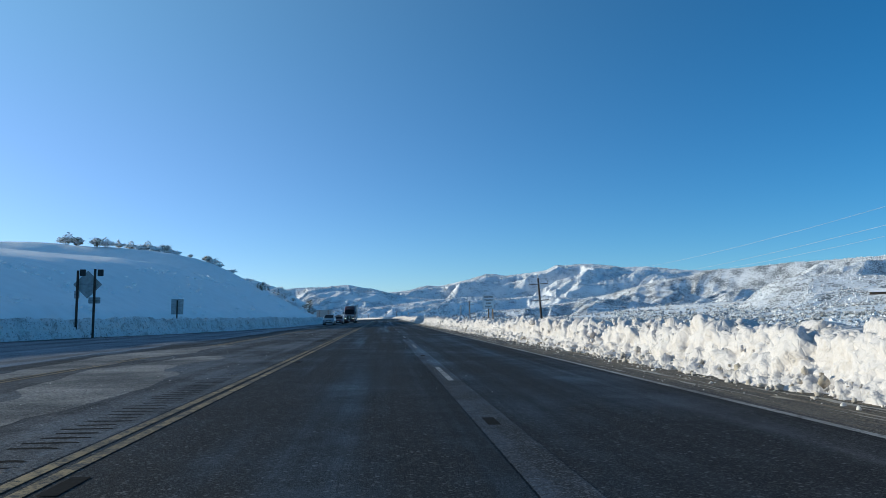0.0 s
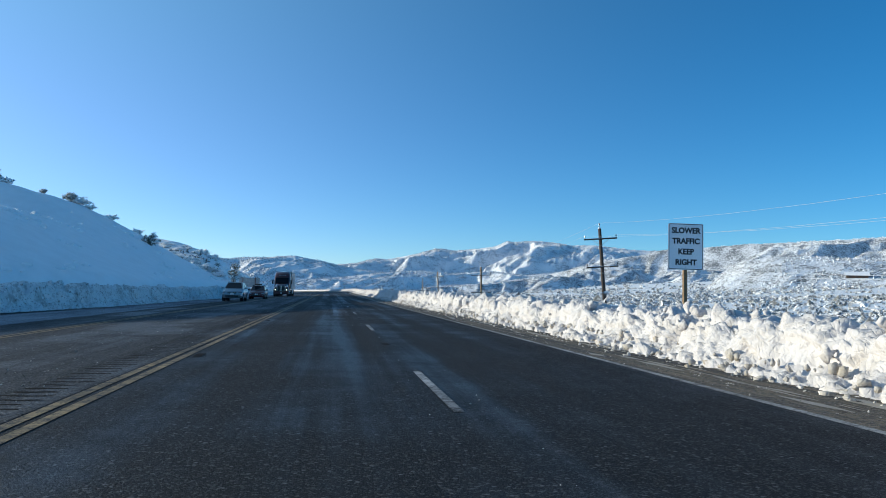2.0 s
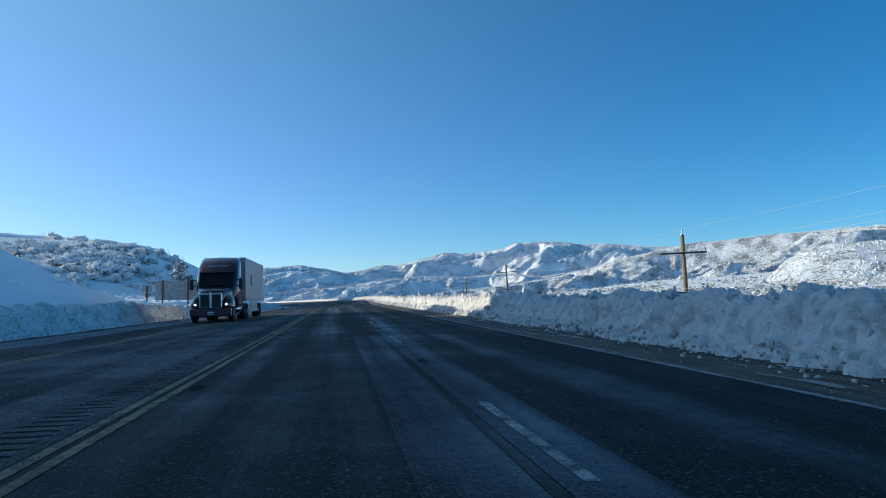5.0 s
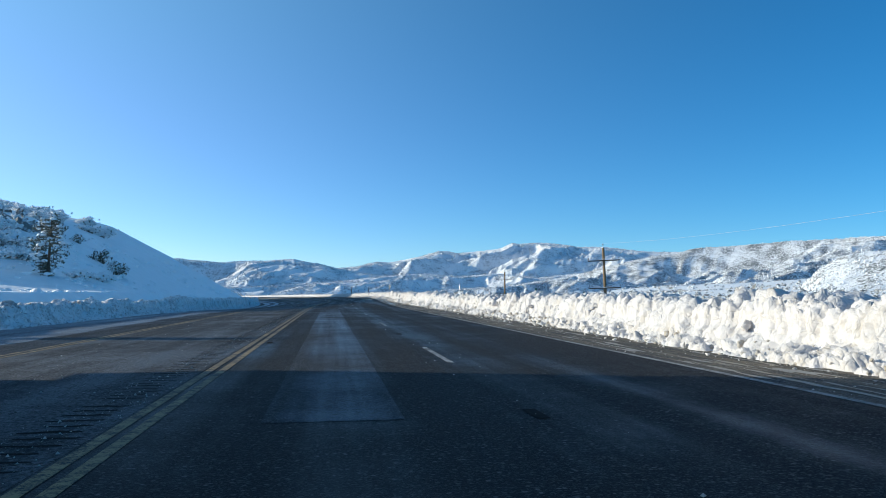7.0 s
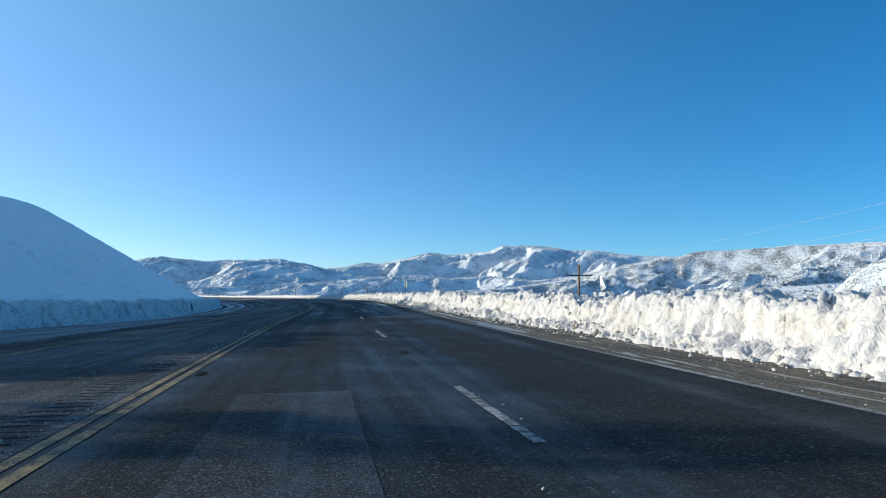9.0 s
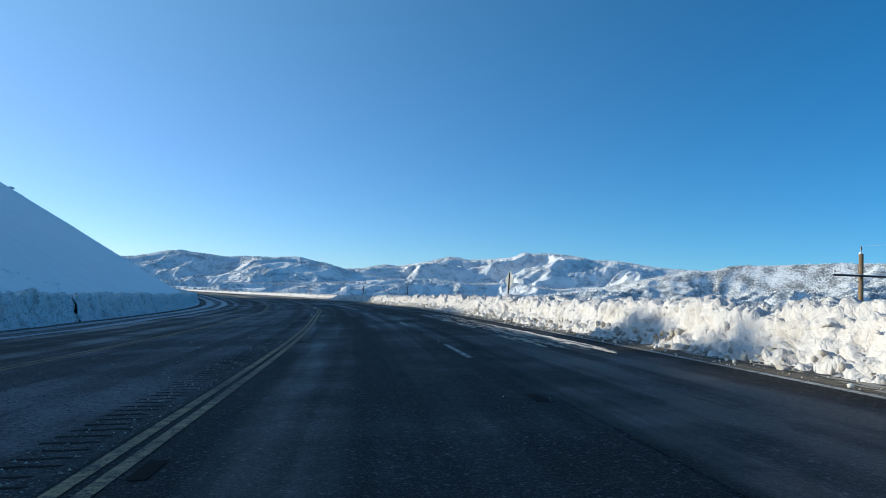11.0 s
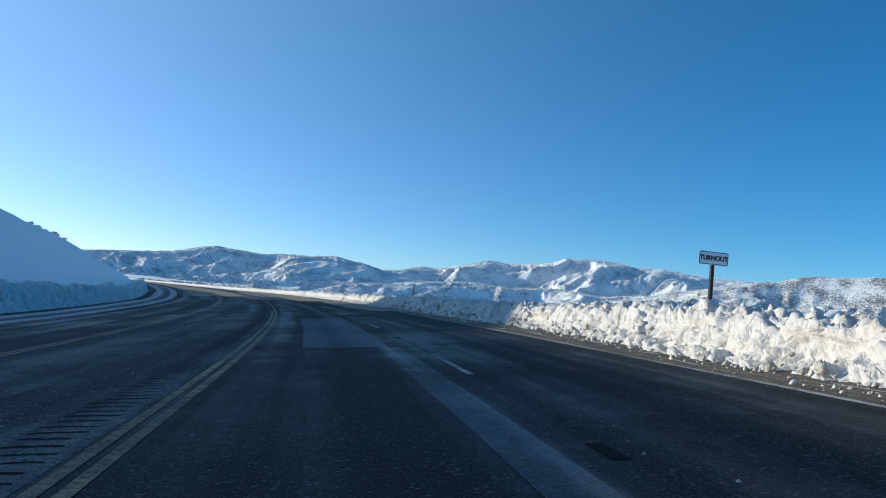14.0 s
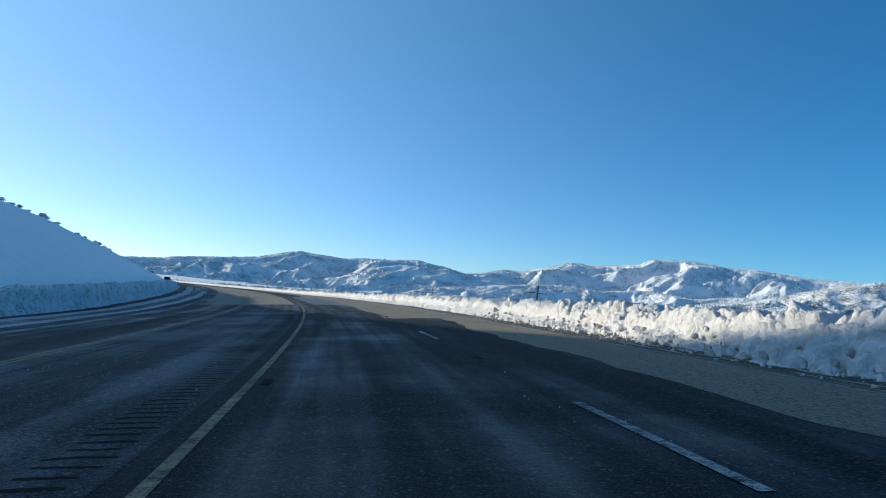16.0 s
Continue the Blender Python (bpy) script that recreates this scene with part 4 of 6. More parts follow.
def slush_streaks(count, seed, s_from, s_to, u_from, u_to):
    """Thin ragged streaks along the shoulder, joined: dirty slush, and pale ones painted for wet glints."""
    rng = np.random.default_rng(seed)
    V, Fc, n = [], [], 0
    for k in range(count):
        s0, long = rng.uniform(s_from, s_to), rng.uniform(0.8, 4.5)
        st = np.arange(s0, s0 + long, 0.22)
        f = (st - s0) / long
        w = rng.uniform(0.03, 0.15) * np.sqrt(np.clip(4 * f * (1 - f), 0, 1)) * np.clip(0.5 + 1.6 * fbm(st / 0.6, 0 * st + k, 3, seed), 0.05, 2)
        reach = (u_to or float(right_base(s0 + long / 2))) - u_from
        mid = u_from + reach * rng.random() ** 0.8 + 0.10 * fbm(st / 3.0, 0 * st + k, 2, seed + 1) + 0.05 * fbm(st / 0.5, 0 * st + k, 2, seed + 2)
        a, b = np.stack(at_road(st, mid - w / 2, 0.007), -1), np.stack(at_road(st, mid + w / 2, 0.007 + 0.02 * w), -1)
        V += [a, b]
        m = len(st)
        Fc += [(n + i, n + m + i, n + m + i + 1, n + i + 1) for i in range(m - 1)]
        n += 2 * m
    tagged(mesh_ob("slush_streaks", np.concatenate(V).tolist(), Fc, SLUSH_GRIT), "thin streaks of dirty frozen slush and painted wet glints along the shoulder", "slush", kind="stuff")


slush_streaks(620, 71, 0, 425, 7.3, 0)
# matt pale streaks here stand in for glints on wet slush
slush_streaks(130, 72, 292, 316, 5.4, 6.5)


# ---- utility poles and wires ----
def pole(name, x, y, top_z, lean, style, wood, yaw, label):
    base_z = float(ground_z(np.array([x]), np.array([y]))[0]) - 0.4
    h = top_z - base_z
    root = empty(name, Matrix.Translation((x, y, base_z)) @ pose(0, 0, 0, 0, -lean, yaw), label, "utility pole", "poles along the highway")
    part("post", rod(bmesh.new(), (0, 0, 0), (0, 0, h), 0.19, 0.14, 14), wood, root, shade=True)
    pin = part("top_pin", rod(bmesh.new(), (0, 0, h), (0, 0, h + 0.35), 0.025), STEEL, root)
    part("insulator", rod(rod(bmesh.new(), (0, 0, h + 0.30), (0, 0, h + 0.42), 0.07, 0.05), (0, 0, h + 0.42), (0, 0, h + 0.50), 0.055, 0.03), INSULATOR, pin)
    part("snow_cap", rod(bmesh.new(), (-0.03, 0, h), (-0.05, 0, h + 0.14), 0.15, 0.05, 10), SNOW, root, "small cap of snow", True)
    tips = [root.matrix_basis @ Vector((0, 0, h + 0.5))]
    for z, half in ((h - 0.95, 1.5), (h - 3.5, 1.45)) if style == "short" else ((h - 1.42, 1.75), (h - 4.5, 1.75)):
        arm = part("crossarm", box(bmesh.new(), -half, half, -0.20, -0.09, z - 0.06, z + 0.06, 0.01), WOOD_DARK, root)
        part("snow_ridge", box(bmesh.new(), -half * 0.9, half * 0.95, -0.19, -0.10, z + 0.06, z + 0.09, 0.012), SNOW, arm)
        bm = bmesh.new()
        for sx in (-1, 1):
            rod(bm, (sx * 0.75, -0.15, z - 0.05), (0, -0.18, z - 0.62), 0.018, seg=6)
        part("brace", bm, STEEL, arm)
        for sx in (-1, 1):
            bm = rod(bmesh.new(), (sx * half * 0.95, -0.15, z + 0.05), (sx * half * 0.95, -0.15, z + 0.22), 0.02)
            rod(bm, (sx * half * 0.95, -0.15, z + 0.2), (sx * half * 0.95, -0.15, z + 0.34), 0.06, 0.04)
            part("insulator", bm, INSULATOR, arm)
            tips.append(root.matrix_basis @ Vector((sx * half * 0.95, -0.15, z + 0.34)))
    part("band", rod(bmesh.new(), (0, 0, h - 4.1), (0, 0, h - 4.0), 0.182, seg=14), YELLOW, root, "yellow marker band")
    return tips


POLES = [((25.5, 8.0), 7.2, 3, "short", WOOD_DARK, -8), ((27.1, 116.0), 7.3, 4.5, "short", WOOD_DARK, -8), ((29.0, 182.0), 5.75, 2, "wide", WOOD_LIGHT, -14),
         ((32.2, 257.6), 6.85, 3, "wide", WOOD_LIGHT, -20), ((35.7, 322.1), 6.1, 1, "wide", WOOD_LIGHT, -14), ((11.6, 541.6), 4.9, -2, "wide", WOOD_DARK, 10),
         ((-10.0, 650.0), 4.0, 0, "wide", WOOD_DARK, 10)]
ends = [pole("utility_pole", x, y, z, lean, st, w, yaw, ("dark creosoted" if w is WOOD_DARK else "weathered tan") + " wooden utility pole with two crossarms in snow")
        for (x, y), z, lean, st, w, yaw in POLES]


def wire(a, b, sag, thick, material, label):
    cu = bpy.data.curves.new("overhead_wire", "CURVE")
    cu.dimensions = "3D"
    cu.bevel_depth, cu.bevel_resolution = thick, 1
    sp = cu.splines.new("POLY")
    n = 14
    sp.points.add(n)
    for i in range(n + 1):
        f = i / n
        p = a.lerp(b, f)
        sp.points[i].co = (p.x, p.y, p.z - sag * 4 * f * (1 - f), 1)
    cu.materials.append(material)
    ob = new("overhead_wire", cu)
    return tagged(ob, label, "power line", "wires between the poles")


for a, b in (*zip(ends[:4], ends[1:5]), (ends[5], ends[6])):
    span = (b[0] - a[0]).length
    for k in range(5):
        wire(a[k], b[k], (0.0195 if a is ends[0] else 0.010) * span, 0.006 if k < 3 else 0.009, WIRE, "thin aluminium overhead wire slung between wooden poles")


# ---- signs ----
def letters(text, height, depth=0.004):
    cu = bpy.data.curves.new("letters", "FONT")
    cu.body, cu.size, cu.align_x, cu.align_y, cu.extrude = text, height / 0.72, "CENTER", "CENTER", depth
    cu.offset = 0.0085
    tmp = bpy.data.objects.new("letters", cu)
    scene.collection.objects.link(tmp)
    bpy.context.view_layer.update()
    me = bpy.data.meshes.new_from_object(tmp)
    bpy.data.objects.remove(tmp)
    bpy.data.curves.remove(cu)
    return me


def plate(bm, w, h, z, r=0.05, y0=-0.006, y1=0.0):
    """An upright board with round corners, facing -y, its middle at height z."""
    pts = []
    for cx, cz, a0 in ((w / 2 - r, h / 2 - r, 0), (-w / 2 + r, h / 2 - r, 90), (-w / 2 + r, -h / 2 + r, 180), (w / 2 - r, -h / 2 + r, 270)):
        for k in range(5):
            a = radians(a0 + 22.5 * k)
            pts.append((cx + r * math.cos(a), z + cz + r * math.sin(a)))
    front = [bm.verts.new((x, y0, zz)) for x, zz in pts]
    back = [bm.verts.new((x, y1, zz)) for x, zz in pts]
    bm.faces.new(front[::-1])
    bm.faces.new(back)
    for i in range(len(pts)):
        j = (i + 1) % len(pts)
        bm.faces.new((front[i], front[j], back[j], back[i]))
    bmesh.ops.recalc_face_normals(bm, faces=bm.faces)
    return bm


def road_sign(name, s, u, turn, w, h, mid, lines, text_h, label, post, sink=0.6):
    """A board on one post; lines: its words, from the top."""
    p = road_point(s, u)
    gz = float(ground_z(np.array([p.x]), np.array([p.y]))[0]) - sink
    root = empty(name, Matrix.Translation((p.x, p.y, gz)) @ pose(0, 0, 0, 0, 0, road_turn(s) + turn), label, "road sign")
    z0 = p.z + mid - gz
    part("post", box(bmesh.new(), -0.05, 0.05, 0.0, 0.10, 0, z0 + h * 0.46, 0.006), post, root)
    board = part("board", plate(bmesh.new(), w, h, z0), SIGN_WHITE, root)
    rim = plate(bmesh.new(), w - 0.03, h - 0.03, z0, 0.045, -0.0085, -0.0062)
    part("border", rim, SIGN_BLACK, board)
    part("face", plate(bmesh.new(), w - 0.065, h - 0.065, z0, 0.035, -0.0105, -0.0087), SIGN_WHITE, board)
    step = (h - 0.12) / max(1, len(lines))
    for k, t in enumerate(lines):
        me = letters(t, text_h)
        me.materials.append(SIGN_BLACK)
        ob = new("lettering", me)
        ob.parent = board
        ob.matrix_basis = Matrix.Translation((0, -0.013, z0 + (h - 0.12) / 2 - step * (k + 0.5))) @ pose(0, 0, 0, 90, 0, 0)
    for zz in (z0 + h * 0.44, z0 - h * 0.44):
        part("bolt", rod(bmesh.new(), (0, -0.016, zz), (0, 0.0, zz), 0.012, seg=8), STEEL, board)
    return root


road_sign("road_sign", 70.65, 12.2, 0, 1.06, 1.32, 2.59, ["SLOWER", "TRAFFIC", "KEEP", "RIGHT"], 0.158, "white traffic sign with four lines of black capitals on wooden post", WOOD_LIGHT)
road_sign("turnout_sign", 374.66, 12.67, 0, 0.95, 0.40, 2.50, ["TURNOUT"], 0.135, "small white TURNOUT sign on a dark post", WOOD_DARK)


def sign_back(name, s, u, boards, posts, label, sink=0.5, post_mat=WOOD_DARK, turn=0, post_w=0.12):
    """The rear of signs that face the other way. boards: x, z, width, height, diamond; posts: x, top."""
    p = road_point(s, u)
    gz = float(ground_z(np.array([p.x]), np.array([p.y]))[0]) - sink
    root = empty(name, Matrix.Translation((p.x, p.y, gz)) @ pose(0, 0, 0, 0, 0, road_turn(s) + turn), label, "road sign")
    lift = p.z - gz
    for x, top in posts:
        part("post", box(bmesh.new(), x - post_w / 2, x + post_w / 2, -0.9 * post_w, 0.0, 0, top + lift, 0.008), post_mat, root)
    for k, (x, z, w, h, diamond) in enumerate(boards):
        bm = plate(bmesh.new(), w, h, 0, 0.04, 0.004 + 0.02 * k, 0.010 + 0.02 * k)
        if diamond:
            bmesh.ops.rotate(bm, cent=(0, 0, 0), matrix=Matrix.Rotation(radians(45), 3, "Y"), verts=bm.verts)
        bmesh.ops.translate(bm, vec=(x, 0, z + lift), verts=bm.verts)
        board = part("board", bm, SIGN_BACK, root)
        part("rail", box(bmesh.new(), x - w * 0.5, x + w * 0.5, -0.02 + 0.02 * k, 0.003 + 0.02 * k, z + lift - 0.025, z + lift + 0.025), STEEL, board)
    return root, lift


warn, warn_lift = sign_back("warning_sign", 47, -15.6, [(0.07, 3.2, 1.20, 1.20, True), (-0.55, 2.6, 0.30, 0.47, False), (0.48, 2.25, 0.70, 0.37, False)],
                            [(-0.50, 4.05), (0.50, 4.15)], "back of grey diamond warning sign with flashers on posts")
for x in (-0.24, 0.80):
    lamp = part("flasher", box(bmesh.new(), x - 0.17, x + 0.17, -0.05, 0.06, 3.72 + warn_lift, 4.12 + warn_lift, 0.03), SIGN_BLACK, warn, "black square flasher housing")
    part("hood", rod(bmesh.new(), (x, 0.05, 3.92 + warn_lift), (x, 0.20, 3.92 + warn_lift), 0.11, seg=14), SIGN_BLACK, lamp)
sign_back("regulatory_sign", 79, -18.7, [(0.0, 2.35, 1.22, 1.56, False)], [(0.0, 3.0)], "back of a grey rectangular road sign on a post")
sign_back("guide_sign", 201.5, -13.3, [(0.0, 2.55, 3.9, 1.85, False)], [(-1.25, 3.5), (1.1, 3.55)], "back of a wide grey guide sign on brown posts", post_mat=plain("red_brown_post", (0.16, 0.05, 0.03), 0.8, scale=10, amount=0.4))
sign_back("route_marker", 204.5, -16.7, [(0.0, 2.85, 0.95, 0.68, False), (0.0, 2.25, 0.45, 0.42, False)], [(0.0, 3.15)], "back of a small square route marker on a post")
sign_back("curve_sign", 324, 11.6, [(0.0, 1.95, 0.92, 0.92, True)], [(0.0, 2.45)], "back of a pale diamond curve sign in snow", turn=-80, post_w=0.07)
sign_back("guide_sign", 640, -20.3, [(0.0, 2.45, 2.9, 1.25, False)], [(-1.4, 3.05), (1.4, 3.05)], "back of a distant guide sign beside the bend")


# ---- small green roadside marker ----
GREEN_PLATE = plain("green_marker_plate", (0.01, 0.12, 0.06), 0.45, amount=0.15)
marker_at = road_point(217.9, 12.9)
marker = empty("roadside_marker", Matrix.Translation((marker_at.x, marker_at.y, float(ground_z(np.array([marker_at.x]), np.array([marker_at.y]))[0]) - 0.3)) @ pose(0, 0, 0, 0, 0, road_turn(217.9)),
               "small green roadside marker plate on a steel post", "road marker")
marker_top = 1.44 + marker_at.z - marker.matrix_basis.translation.z
part("post", box(bmesh.new(), -0.02, 0.02, 0.0, 0.03, 0, marker_top, 0.004), STEEL, marker)
part("plate", plate(bmesh.new(), 0.10, 0.21, marker_top - 0.09, 0.015), GREEN_PLATE, marker, "plain green plate")


# ---- shrubs ----
LEAF = plain("dusty_shrub_leaf", (0.14, 0.14, 0.10), 0.8, scale=3, amount=0.4)
TWIG = plain("grey_brown_twig", (0.10, 0.075, 0.05), 0.85, scale=8, amount=0.3)
CLUMP = snow_material("clinging_snow", 0.0, 10.0)


def shrub(name, seed, height, width, leaves, snowy, label, category="shrub"):
    rng = np.random.default_rng(seed)
    root = empty(name, Matrix(), label, category)
    bm = bmesh.new()
    tips = []
    for k in range(11):
        a, lean = rng.uniform(0, 6.28), rng.uniform(0.15, 1.0)
        tip = Vector((math.cos(a) * width * 0.5 * lean, math.sin(a) * width * 0.5 * lean, height * rng.uniform(0.55, 1.0) * (1.05 - 0.45 * lean)))
        mid = tip * 0.5 + Vector((0, 0, height * 0.12))
        rod(bm, (0, 0, -0.3), mid, 0.05, 0.03, 6)
        rod(bm, mid, tip, 0.03, 0.008, 5)
        tips += [(mid.lerp(tip, f), 0.16 + 0.14 * (1 - f)) for f in (0.1, 0.35, 0.6, 0.8, 1.0)]
        for _ in range(7):
            twig = mid.lerp(tip, rng.uniform(0.3, 0.9))
            end = twig + Vector((rng.normal() * 0.30 * width * 0.5, rng.normal() * 0.30 * width * 0.5, abs(rng.normal()) * 0.18 * height))
            rod(bm, twig, end, 0.012, 0.004, 4)
            tips.append((end, 0.14))
    part("branches", bm, TWIG, root)
    verts, faces, sv, sf = [], [], [], []
    for k in range(leaves):
        c, r = tips[rng.integers(len(tips))]
        p = np.array(c) + rng.normal(0, 1, 3) * r * np.array([1, 1, 0.8])
        q = rng.normal(0, 1, (3, 3)) * 0.075 * (0.6 + 0.8 * rng.random())
        n = len(verts)
        verts += [p + q[0], p + q[1], p + q[2], p - q[0] * 0.6]
        faces += [(n, n + 1, n + 2), (n, n + 2, n + 3)]
    oct_v = np.array([(1, 0, 0), (-1, 0, 0), (0, 1, 0), (0, -1, 0), (0, 0, 1), (0, 0, -0.6)])
    oct_f = [(0, 2, 4), (2, 1, 4), (1, 3, 4), (3, 0, 4), (2, 0, 5), (1, 2, 5), (3, 1, 5), (0, 3, 5)]
    for k in range(int(snowy * 0.72)):
        c, r = tips[rng.integers(len(tips))]
        p = np.array(c) + rng.normal(0, 1, 3) * r * np.array([0.9, 0.9, 0.5]) + [0, 0, 0.05]
        n = len(sv)
        sv += (p + oct_v * rng.uniform(0.07, 0.20) * rng.uniform(0.7, 1.3, (6, 3))).tolist()
        sf += [tuple(n + i for i in t) for t in oct_f]
    for nm, v, f, m, lb in (("foliage", verts, faces, LEAF, "dull green leaves"), ("snow_load", sv, sf, CLUMP, "clinging snow")):
        if f:
            ob = mesh_ob(nm, v, f, m, nm == "snow_load")
            ob.parent = root
            tagged(ob, lb, kind="stuff")
    return root


def on_ground(s, u, sink=0.1):
    x, y, _ = at_road(s, u)
    return float(x), float(y), float(ground_z(np.array([float(x)]), np.array([float(y)]))[0]) - sink


rng_s = random.Random(12)
KINDS = [("shrub", 1, 1.3, 2.6, 120, 800, "snow-laden chaparral shrub with bare twigs on the slope"),
         ("shrub", 2, 0.8, 1.9, 80, 500, "low rounded shrub almost buried in snow"),
         ("shrub", 3, 1.6, 2.2, 320, 160, "windblown leafless shrub standing out of snow"),
         ("shrub", 4, 1.5, 3.0, 140, 1000, "broad dark shrub dusted with snow"),
         ("shrub", 5, 2.1, 3.4, 520, 620, "tall twiggy chaparral shrub with clinging snow on the crest"),
         ("shrub", 6, 1.8, 2.5, 620, 200, "wiry dark shrub leaning over the crest")]
models = []
SPOTS = [(166, -24, 2), (170, -25, 1)]
for _ in range(34):
    SPOTS.append((rng_s.uniform(215, 258), -rng_s.uniform(30, 78), rng_s.choice((0, 1, 1, 3))))
SPOTS += [(269.6, -25.7, 2), (244.6, -19.5, 1), (248.7, -19, 1), (263.6, -22.4, 2), (277.6, -31.4, 2), (258, -33, 3), (262, -36, 3), (255, -36, 0), (241, -30, 3), (244, -33.5, 3), (250, -38, 0), (247, -40, 3), (265, -34.5, 1), (235, -24, 1)]
for _ in range(26):
    SPOTS.append((rng_s.uniform(234, 258), -rng_s.uniform(25, 44), rng_s.choice((0, 1, 1, 3))))
for _ in range(60):
    SPOTS.append((rng_s.uniform(228, 262), -rng_s.uniform(32, 64), rng_s.choice((0, 1, 1, 3))))
for _ in range(70):
    SPOTS.append((rng_s.uniform(252, 312), -rng_s.uniform(34, 66), rng_s.choice((0, 0, 1, 3))))
# the crest of the cut: along the road, across it, kind, size
CREST = [(150.2, -58.8, 4, 1.0), (149.6, -56.6, 5, 1.1), (148, -52.4, 5, 1.1), (148, -50.6, 4, 0.8), (149.5, -48.8, 4, 0.7), (151.5, -47.2, 4, 0.7), (152, -45.8, 0, 1.0),
         (152.5, -44.4, 4, 0.8), (153.1, -42.8, 0, 1.1), (153.7, -41.2, 5, 1.0), (153, -40, 1, 1.1), (152, -38.6, 1, 0.9), (168.5, -39.9, 5, 0.5), (170.4, -36.7, 5, 0.9),
         (170.5, -35.4, 3, 0.8), (170.8, -34.2, 1, 0.9), (176, -32.4, 1, 1.0), (178, -29, 1, 0.9), (513.5, -36.6, 3, 0.35), (514.5, -35.6, 1, 0.5), (520, -35.9, 5, 0.35),
         (520.2, -34.9, 1, 0.45), (522, -33.3, 5, 0.45), (521.4, -32.7, 3, 0.35), (522.5, -31.5, 1, 0.5), (559, -33.9, 5, 0.4), (560.6, -32.7, 5, 0.35),
         (562, -31, 3, 0.4), (563, -30.4, 5, 0.4), (566, -29.8, 3, 0.4), (572, -29.4, 3, 0.45), (579, -29, 1, 0.5), (352, -47, 1, 0.45), (381, -50, 5, 0.35), (408, -48, 1, 0.4), (441, -51, 3, 0.35), (470, -46, 1, 0.45)]
for s, u, k, big in [(s, u, k, rng_s.uniform(0.75, 1.25)) for s, u, k in SPOTS] + CREST:
    x, y, z = on_ground(s, u, 0.1 + 0.2 * big)
    m = Matrix.Translation((x, y, z)) @ pose(0, 0, 0, 0, 0, rng_s.uniform(0, 360)) @ Matrix.Scale(big, 4)
    have = [r for r, kk in models if kk == k]
    if have:
        c = copy_thing(have[0], m)
        c.matrix_basis = m
    else:
        r = shrub(*KINDS[k])
        r.matrix_basis = m
        tagged(r, group="shrubs on the cut slope")
        models.append((r, k))


def conifer(seed, height, label):
    rng = np.random.default_rng(seed)
    root = empty("pine_tree", Matrix(), label, "tree")
    part("trunk", rod(bmesh.new(), (0, 0, -0.6), (0.15, 0, height), 0.16, 0.04, 8), TWIG, root)
    ball = bmesh.new()
    bmesh.ops.create_icosphere(ball, subdivisions=1, radius=1)
    unit = np.array([q.co[:] for q in ball.verts])
    tris = [tuple(q.index for q in fc.verts) for fc in ball.faces]
    ball.free()
    bm, v, f, sv, sf = bmesh.new(), [], [], [], []
    for z in np.arange(height * 0.06, height * 0.97, 0.26):
        reach = 0.35 + 1.25 * math.sin(math.pi * min(1, 1.02 - z / height) ** 0.75) * rng.uniform(0.6, 1.1)
        for _ in range(5):
            a = rng.uniform(0, 6.28)
            tip = Vector((math.cos(a) * reach, math.sin(a) * reach, z - 0.15 * reach))
            rod(bm, (0, 0, z), tip, 0.03, 0.008, 4)
            for _ in range(30):
                p = np.array(Vector((0, 0, z)).lerp(tip, rng.uniform(0.25, 1.08))) + rng.normal(0, 0.12, 3)
                q = rng.normal(0, 0.07, (3, 3))
                n = len(v)
                v += [p + q[0], p + q[1], p + q[2]]
                f.append((n, n + 1, n + 2))
            if rng.random() < 0.75:
                p = np.array(Vector((0, 0, z)).lerp(tip, rng.uniform(0.5, 1.0))) + [0, 0, 0.10]
                n = len(sv)
                sv += (p + unit * rng.uniform(0.10, 0.30) * [1.2, 1.2, 0.6] * rng.uniform(0.75, 1.25, (12, 3))).tolist()
                sf += [tuple(n + i for i in t) for t in tris]
    part("limbs", bm, TWIG, root)
    for nm, vv, ff, m in (("crown", v, f, LEAF), ("snow_load", sv, sf, CLUMP)):
        ob = mesh_ob(nm, vv, ff, m, nm == "snow_load")
        ob.parent = root
        tagged(ob, kind="stuff")
    return root


pine = conifer(4, 5.0, "bushy dark conifer with clumps of snow on its limbs")
pine.matrix_basis = Matrix.Translation(on_ground(241.5, -21.1, 0.2))


